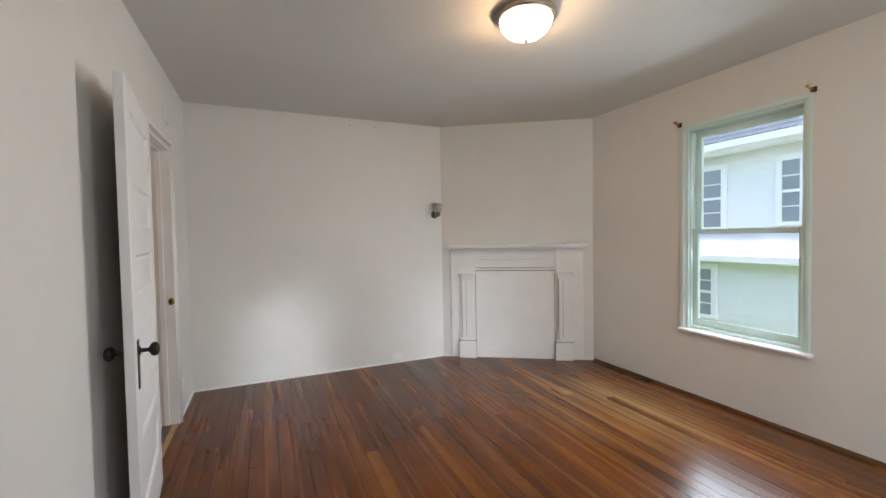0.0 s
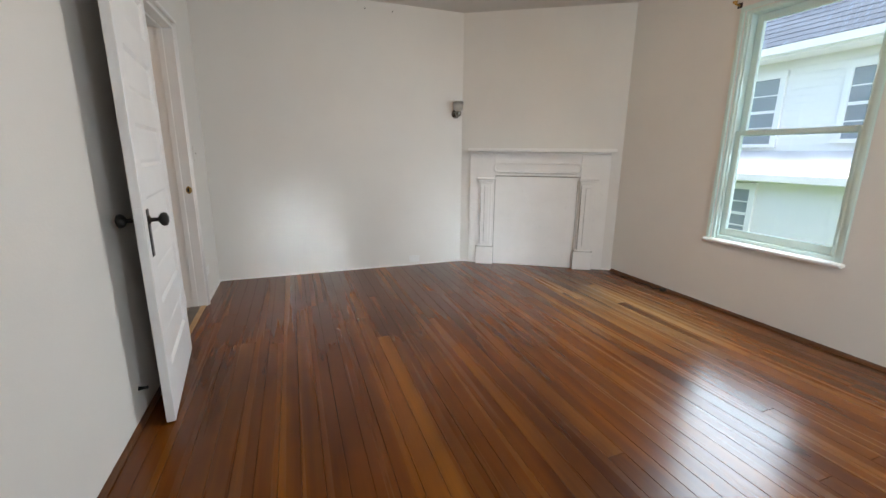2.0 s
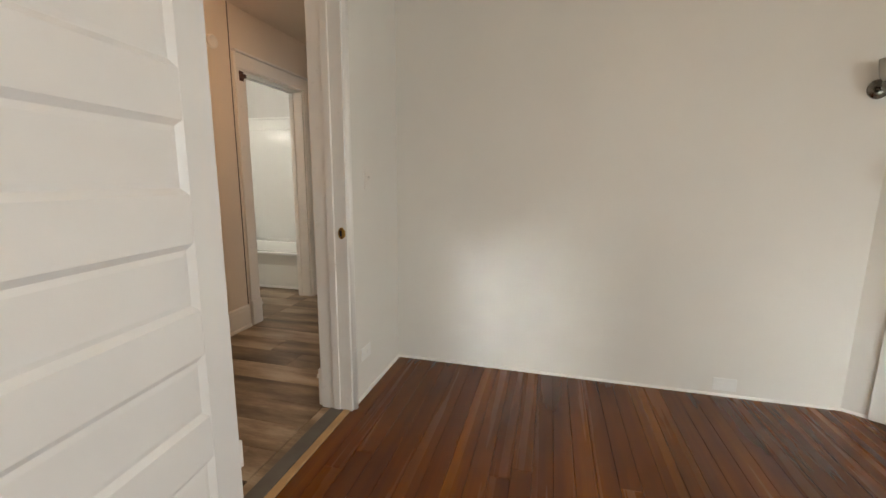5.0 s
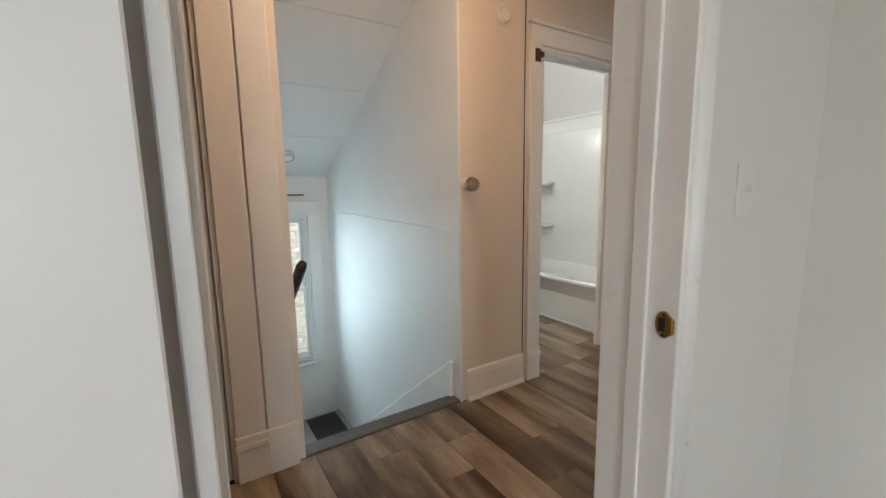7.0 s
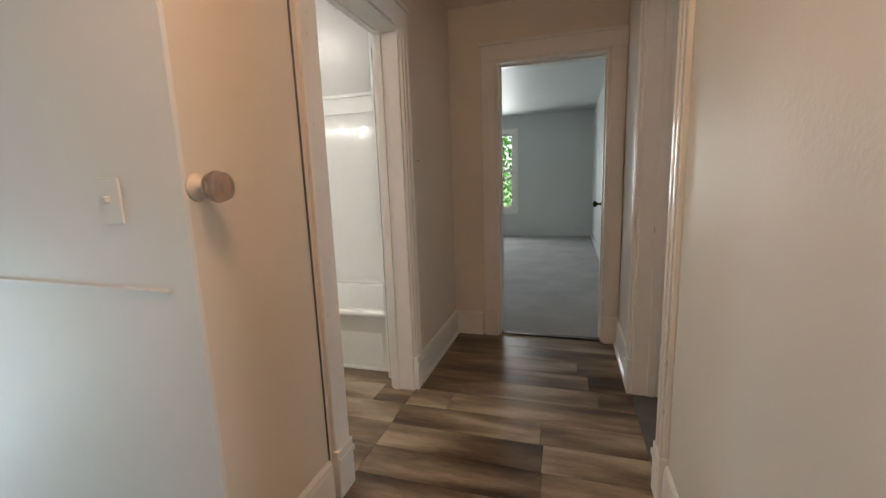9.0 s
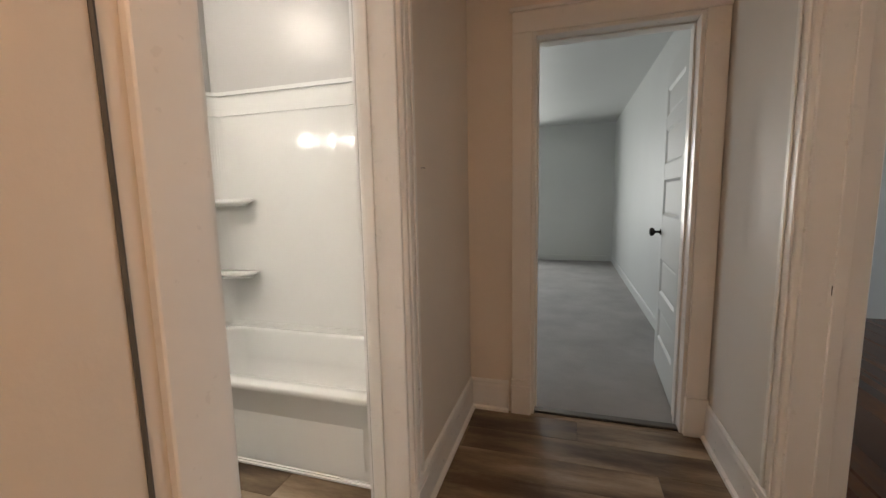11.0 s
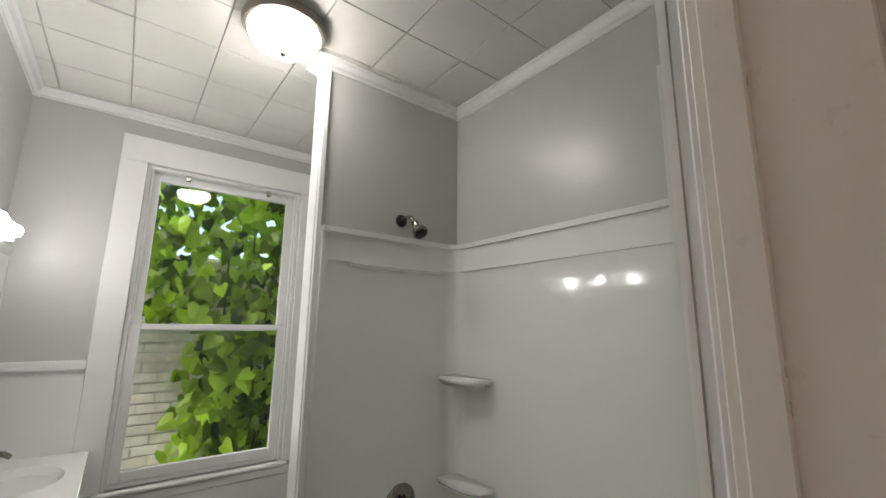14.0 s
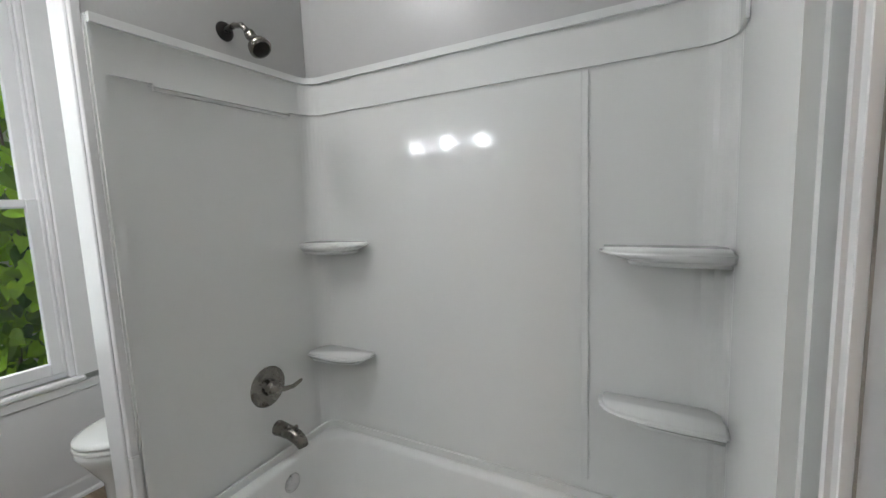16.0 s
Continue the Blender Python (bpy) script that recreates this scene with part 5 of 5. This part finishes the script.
part("mirror", boxes((0.045, 0.415, 0.1205, 0.1235, 0.045, 0.455)), MIRROR, d, "mirror glass")
bar = thing("vanity_light", "lit vanity light bar with a frosted cover and four bulbs", "wall lamp", (-4.0, TY0, 1.86))
part("bar", boxes((0, 1.10, 0.0, 0.032, -0.045, 0.045), bevel=0.008, segs=2), CHROME, bar)
part("diffuser", boxes((0.015, 1.085, 0.033, 0.105, -0.038, 0.038), bevel=0.02, segs=4), GLOW_TUBE, bar, "glowing frosted cover")
for k in range(4):
    x = 0.10 + 0.30 * k
    bulb = bmesh.new()
    bmesh.ops.create_uvsphere(bulb, u_segments=20, v_segments=12, radius=0.028, matrix=Matrix.Translation((x, 0.092, 0)))
    part("bulb", bulb, GLOW_BAR, bar, "glowing round bulb", smooth=True)
structure("trim_chair_rail_1", boxes((TX0, TX0 + 0.03, TY0, 0.51, 1.222, 1.272), bevel=0.006, segs=2), BTRIM, "white chair rail beside the window", "trim")
structure("trim_chair_rail_2", boxes((TX0, TX0 + 0.03, 1.68, 2.03, 1.24, 1.29), bevel=0.006, segs=2), BTRIM, "white chair rail beside the window", "trim")
structure("trim_wainscot", boxes((TX0, TX0 + 0.008, TY0, 0.51, 0.088, 1.222), (TX0, TX0 + 0.008, 0.51, 1.68, 0.088, 0.522), (TX0, TX0 + 0.008, 1.68, 2.03, 0.088, 1.24)), BTRIM, "white painted wainscot panels below the rail", "wainscot")
structure("trim_wainscot_batten", boxes((TX0 + 0.008, TX0 + 0.014, 0.90, 0.935, 0.088, 0.52), bevel=0.002), BTRIM, "thin white batten over a panel joint", "trim")
nail = thing("nail", "bent rusty nail stuck in the hall wall", "nail", (HX0, 1.30, 1.32))
part("shank", tube([(0, 0, 0), (0.012, 0.002, 0.002), (0.013, 0.010, 0.0)], 0.0014, 6), RUST, nail)

# ---------------------------------------------------------------- outdoors
GZ = -3.2
bm = bmesh.new()
bmesh.ops.create_grid(bm, x_segments=8, y_segments=8, size=600, matrix=Matrix.Translation((0, 0, GZ)))
structure("ground", bm, GRASS, "grass around the houses", "ground")

house = thing("neighbour_house", "white clapboard house with slate roof and sash windows", "house", (0, 0, GZ))


def clapboards(x, y0, y1, z0, z1, step=0.14):
    bm = bmesh.new()
    z = z0
    while z < z1:
        t = min(step, z1 - z)
        vs = [bm.verts.new(p) for p in ((x - 0.022, y0, z - GZ), (x - 0.022, y1, z - GZ), (x - 0.004, y1, z + t - GZ), (x - 0.004, y0, z + t - GZ), (x, y0, z - GZ), (x, y1, z - GZ))]
        bm.faces.new((vs[0], vs[1], vs[2], vs[3]))
        bm.faces.new((vs[0], vs[4], vs[5], vs[1]))
        z += step
    box(bm, x, x + 0.2, y0, y1, z0 - GZ, z1 - GZ)
    return bm


def far_window(x, y0, y1, z0, z1):
    w = part("window", boxes((x - 0.06, x, y0 - 0.11, y0, z0 - GZ, z1 - GZ), (x - 0.06, x, y1, y1 + 0.11, z0 - GZ, z1 - GZ), (x - 0.07, x, y0 - 0.13, y1 + 0.13, z1 - GZ, z1 + 0.13 - GZ), (x - 0.09, x, y0 - 0.13, y1 + 0.13, z0 - 0.07 - GZ, z0 - GZ)), SIDING, house, "white window frame")
    part("pane", boxes((x - 0.035, x - 0.03, y0, y1, z0 - GZ, z1 - GZ)), PANEG, w, "dark window panes")
    m = (z0 + z1) / 2
    part("meeting_rail", boxes((x - 0.05, x - 0.036, y0, y1, m - 0.03 - GZ, m + 0.03 - GZ)), SIDING, w)
    part("glazing_bar", boxes((x - 0.05, x - 0.036, y0, y1, (m + z1) / 2 - 0.012 - GZ, (m + z1) / 2 + 0.012 - GZ)), SIDING, w)
    part("glazing_bar", boxes((x - 0.05, x - 0.036, y0, y1, (m + z0) / 2 - 0.012 - GZ, (m + z0) / 2 + 0.012 - GZ)), SIDING, w)


part("wall", clapboards(10.5, -8, 9, GZ, 3.2), SIDING, house)
part("wall", clapboards(9.7, -8, 7.5, GZ, 0.72), SIDING, house)
for y0, y1, z0, z1 in ((0.43, 0.74, 1.53, 2.78), (1.97, 2.60, 1.46, 2.79), (-3.4, -2.65, 1.5, 2.8), (5.2, 5.9, 1.46, 2.79)):
    far_window(10.478, y0, y1, z0, z1)
for y0, y1, z0, z1 in ((1.67, 2.35, -0.5, 0.52), (-2.2, -1.5, -0.5, 0.52)):
    far_window(9.678, y0, y1, z0, z1)
part("eave", boxes((9.95, 10.5, -8.2, 9.2, 3.12 - GZ, 3.30 - GZ), (9.90, 9.95, -8.2, 9.2, 3.16 - GZ, 3.34 - GZ), bevel=0.02), SIDING, house, "white eave and gutter")
bm = bmesh.new()
rng = random.Random(3)
for r in range(26):
    x0, z0 = 9.9 + r * 0.16, 3.32 + r * 0.125
    for k in range(116):
        y0 = -8.2 + k * 0.15 + (0.075 if r % 2 else 0)
        d = rng.uniform(-0.004, 0.004)
        vs = [bm.verts.new(p) for p in ((x0, y0 + 0.003, z0 + 0.016 + d - GZ), (x0, y0 + 0.147, z0 + 0.016 + d - GZ), (x0 + 0.18, y0 + 0.147, z0 + 0.145 - GZ), (x0 + 0.18, y0 + 0.003, z0 + 0.145 - GZ))]
        lo = [bm.verts.new((x0, v.co.y, z0 - GZ)) for v in vs[:2]]
        bm.faces.new(vs)
        bm.faces.new((lo[0], lo[1], vs[1], vs[0]))
roof = part("roof", bm, SLATE, house, "dark slate roof")
roof["kind"] = "stuff"
part("roof_deck", prism([(9.95, -8.2), (14.0, -8.2), (14.0, 9.2), (9.95, 9.2)], 3.28 - GZ, 3.31 - GZ), SIDING, house)
part("vent_pipe", tube([(10.9, 0.55, 3.9 - GZ), (10.9, 0.55, 4.5 - GZ)], 0.05, 10), STEPP, house, "dark roof vent pipe")
bm = bmesh.new()
vs = [bm.verts.new(p) for p in ((9.45, -8, 0.86 - GZ), (9.45, 7.6, 0.86 - GZ), (10.5, 7.6, 1.32 - GZ), (10.5, -8, 1.32 - GZ))]
bm.faces.new(vs)
lower = part("lower_roof", bm, TIN, house, "pale standing-seam metal roof")
for k in range(38):
    y = -7.9 + k * 0.41
    part("seam", prism([(9.45, y), (10.5, y), (10.5, y + 0.03), (9.45, y + 0.03)], 0, 0.03), TIN, lower).matrix_local = Matrix.Translation((0, 0, 0.86 - GZ)) @ Matrix(((1, 0, 0, 0), (0, 1, 0, 0), (0.438, 0, 1, -0.438 * 9.45), (0, 0, 0, 1)))
part("gutter", boxes((9.38, 9.46, -8, 7.6, 0.70 - GZ, 0.87 - GZ), bevel=0.02), SIDING, house)
part("soffit", boxes((9.46, 9.7, -8, 7.6, 0.70 - GZ, 0.72 - GZ)), SIDING, house)

# painted brick building just past the stair and bathroom windows
bb = thing("brick_building", "whitish painted brick side wall of the next building", "building", (-5.25, 0, GZ))
part("wall", boxes((-0.25, -0.012, -6, 9, 0.0, 5.2)), MORTAR, bb)
BWID, BHEI, JO = 0.205, 0.062, 0.012


def brick_mesh(n):
    bm = boxes((-0.012, 0.006, 0, BWID, 0, BHEI), bevel=0.004)
    r = random.Random(n)
    for v in bm.verts:
        v.co += Vector((r.uniform(-0.003, 0.003), r.uniform(-0.002, 0.002), r.uniform(-0.002, 0.002)))
    me = bpy.data.meshes.new("brick")
    bm.to_mesh(me)
    bm.free()
    me.materials.append(BRICK)
    return me


BM = [brick_mesh(k) for k in range(6)]
rest = bmesh.new()
rng = random.Random(8)
near = []
for r in range(84):
    z = 0.006 + r * (BHEI + JO)
    for c in range(46):
        y = -4.2 + c * (BWID + JO) + (0.108 if r % 2 else 0)
        zz = z + GZ
        if -2.0 < y < -0.25 and -0.95 < zz < 1.15 and len(near) < 270:
            near.append((y, z))
        elif -2.6 < zz < 1.95:
            box(rest, -0.012, 0.006 + rng.uniform(-0.003, 0.003), y, y + BWID, z, z + BHEI)
o = part("brickwork", rest, BRICK, bb)
o["kind"] = "stuff"

# climbing vine outside the bathroom window
vine = thing("climbing_vine", "leafy green vine hanging in front of the brick wall", "vine", (-4.9, 1.1, GZ))


def leaf_mesh(n):
    r = random.Random(n)
    pts = [(0, 0), (0.38, -0.16), (0.52, 0.10), (0.44, 0.42), (0.22, 0.72), (0, 1.0), (-0.22, 0.72), (-0.44, 0.42), (-0.52, 0.10), (-0.38, -0.16)]
    bm = bmesh.new()
    mid = [bm.verts.new((0, y, z)) for y, z in ((0.0, 0.0), (0.35, 0.05), (0.7, 0.03), (1.0, -0.06))]
    for side in (1, -1):
        rim = [bm.verts.new((side * abs(x) * r.uniform(0.92, 1.08), y, -0.10 * abs(x) + r.uniform(-0.02, 0.02))) for x, y in pts[1:5]]
        bm.faces.new((mid[0], rim[0], rim[1], mid[1]))
        bm.faces.new((mid[1], rim[1], rim[2], mid[2]))
        bm.faces.new((mid[2], rim[2], rim[3], mid[3]))
    me = bpy.data.meshes.new("leaf")
    bm.to_mesh(me)
    bm.free()
    me.materials.append(LEAF)
    return me


LM = [leaf_mesh(k) for k in range(5)]
rng = random.Random(21)


def leaf_pose(x, y, z, s):
    return Matrix.Translation((x, y, z)) @ Euler((radians(rng.uniform(50, 110)), radians(rng.uniform(-30, 30)), radians(90 + rng.uniform(-50, 50)))).to_matrix().to_4x4() @ Matrix.Rotation(radians(180 + rng.uniform(-50, 50)), 4, "Z") @ Matrix.Scale(s, 4)


stuff_v, stuff_f = [], []
count = 0
lea = []
for k in range(8200):
    y, z = rng.uniform(-1.0, 1.8), rng.uniform(2.9, 7.6)
    dens = 0.5 + 0.5 * noise.noise(Vector((y * 1.7, z * 1.7, 3.1)))
    left = max(0.0, (0.05 - y)) * (1.0 if z < 4.7 else 0.2)
    if rng.random() > dens * 1.15 - left * 3.2 + 0.10 + (0.45 if y > -0.05 and z < 4.75 else 0) + (0.3 if z > 5.2 else 0):
        continue
    x = rng.uniform(-0.30, 0.28)
    m = leaf_pose(x, y, z, rng.uniform(0.075, 0.135))
    if count < 280 and -0.55 < y < 0.6 and 3.7 < z < 5.7 and x > 0.02:
        lea.append(m)
        count += 1
    else:
        me = LM[k % 5]
        base = len(stuff_v)
        stuff_v += [tuple(m @ v.co) for v in me.vertices]
        stuff_f += [tuple(base + i for i in p.vertices) for p in me.polygons]
me = bpy.data.meshes.new("foliage")
me.from_pydata(stuff_v, [], stuff_f)
me.materials.append(LEAF)
fo = new("foliage", me)
fo.parent = vine
fo["kind"] = "stuff"
for k in range(9):
    y = 0.05 + 0.19 * k
    pts = [(rng.uniform(-0.1, 0.02), y + rng.uniform(-0.12, 0.12), z) for z in (0.0, 1.2, 2.4, 3.6, 4.6, 5.8, 7.2)]
    part("stem", tube(pts, [0.016, 0.014, 0.012, 0.010, 0.008, 0.006, 0.004], 6), BARK, vine, "brown woody stem")

# trees past the carpeted room's window


def tree(at, h, seed):
    r = random.Random(seed)
    e = thing("tree", "broad green leafy tree in the garden", "tree", at, group="garden trees")
    part("trunk", tube([(0, 0, 0), (0.05, 0.02, h * 0.3), (-0.03, 0.06, h * 0.6), (0.04, 0, h * 0.9)], [0.2, 0.15, 0.1, 0.03], 10), BARK, e)
    for k in range(7):
        a, z = k * 0.9, h * (0.35 + 0.07 * k)
        part("limb", tube([(0, 0, z), (math.cos(a) * 0.8, math.sin(a) * 0.8, z + 0.5), (math.cos(a) * 1.7, math.sin(a) * 1.7, z + 0.8)], [0.06, 0.04, 0.012], 7), BARK, e)
    vv, ff = [], []
    clumps = [(r.gauss(0, h * 0.17), r.gauss(0, h * 0.17), h * r.uniform(0.22, 1.0), r.uniform(0.35, 0.8)) for _ in range(46)]
    for cx, cy, cz, cr in clumps:
        for _ in range(70):
            p = Vector((r.gauss(0, 1), r.gauss(0, 1), r.gauss(0, 0.8)))
            p = p.normalized() * cr * r.uniform(0.5, 1.05) + Vector((cx, cy, cz))
            m = Matrix.Translation(p) @ Euler((r.uniform(0, 6), r.uniform(0, 6), r.uniform(0, 6))).to_matrix().to_4x4() @ Matrix.Scale(r.uniform(0.10, 0.2), 4)
            base = len(vv)
            vv += [tuple(m @ Vector(q)) for q in ((0, 0, 0), (0.35, 0.4, 0.05), (0, 1, 0), (-0.35, 0.4, 0.05))]
            ff += [(base, base + 1, base + 2, base + 3)]
    me = bpy.data.meshes.new("crown")
    me.from_pydata(vv, [], ff)
    me.materials.append(TREEL)
    c = new("crown", me)
    c.parent = e
    c["kind"] = "stuff"
    return e


tree((-3.6, 13.0, GZ), 7.0, 1)
tree((-0.9, 14.5, GZ), 8.0, 2)
tree((-6.2, 15.0, GZ), 8.5, 3)

# ---------------------------------------------------------------- floor boards, one by one
PIECES = {}


def board(name, parent, x0, x1, y0, y1, top, thick, mat, e=0.0012):
    key = (name, round(x1 - x0, 3), round(y1 - y0, 3))
    if key not in PIECES:
        w, l = x1 - x0, y1 - y0
        v = [(0, 0, -thick), (w, 0, -thick), (w, l, -thick), (0, l, -thick), (0, 0, -e), (w, 0, -e), (w, l, -e), (0, l, -e), (e, e, 0), (w - e, e, 0), (w - e, l - e, 0), (e, l - e, 0)]
        f = [(4, 5, 9, 8), (5, 6, 10, 9), (6, 7, 11, 10), (7, 4, 8, 11), (8, 9, 10, 11), (0, 1, 5, 4), (1, 2, 6, 5), (2, 3, 7, 6), (3, 0, 4, 7)]
        me = bpy.data.meshes.new(name)
        me.from_pydata(v, [], f)
        me.materials.append(mat)
        PIECES[key] = me
    ob = new(name, PIECES[key])
    ob.parent = parent
    ob.location = (x0, y0, top)
    return ob


fl = thing("floor_bedroom", "orange-brown varnished fir strip floor, worn and glossy", "floor", kind="structure")
rng = random.Random(12)
PW = 0.0834
x = BX0 + 0.001
lens = [2.14, 2.44, 2.75, 3.05, 3.66]
while x < BX1 - 0.002:
    x1 = min(x + PW, BX1 - 0.001)
    y = BY0 + 0.001
    first = True
    while y < BY1 - 0.002:
        ln = rng.choice(lens) * (0.6 if first else 1)
        first = False
        y1 = y + ln
        if BY1 - y1 < 0.6:
            y1 = BY1 - 0.001
        board("plank", fl, x + 0.0004, x1 - 0.0004, y + 0.0004, y1 - 0.0004, rng.uniform(-0.0006, 0.0004), 0.012, FIR, 0.0014)
        y = y1
    x = x1

hf = thing("floor_hall", "grey-brown vinyl plank floor", "floor", kind="structure")
bf = thing("floor_bathroom", "grey-brown vinyl plank floor", "floor", kind="structure")
VW, VL = 0.182, 1.22
row = 0
y = HY0
while y < 2.075:
    y1 = min(y + VW, 2.075)
    shift = rng.uniform(0, VL)
    for holder, a, b, lo, hi in ((hf, -1.366, -0.174, HY0, 2.075), (bf, TX0 + 0.001, -1.366, TY0, TY1)):
        c0, c1 = max(y, lo), min(y1, hi)
        if c1 - c0 < 0.01:
            continue
        xx = a - shift
        while xx < b:
            p, q = max(xx, a), min(xx + VL, b)
            if q - p > 0.02:
                if holder is bf and p > -1.502 and (c1 < 0.34 or c0 > 1.103):
                    pass
                else:
                    board("plank", holder, p + 0.0005, q - 0.0005, c0 + 0.0005, c1 - 0.0005, 0.0, 0.006, VINYL, 0.0011)
            xx += VL
    y = y1
board("plank", hf, -0.17, -0.127, -1.472, -0.693, 0.0, 0.006, VINYL)

for y, z in near:
    ob = new("brick", BM[int(y * 977 + z * 541) % 6])
    ob.parent = bb
    ob.location = (0, y, z)
for k, m in enumerate(lea):
    ob = new("leaf", LM[k % 5])
    ob.parent = vine
    ob.matrix_local = m
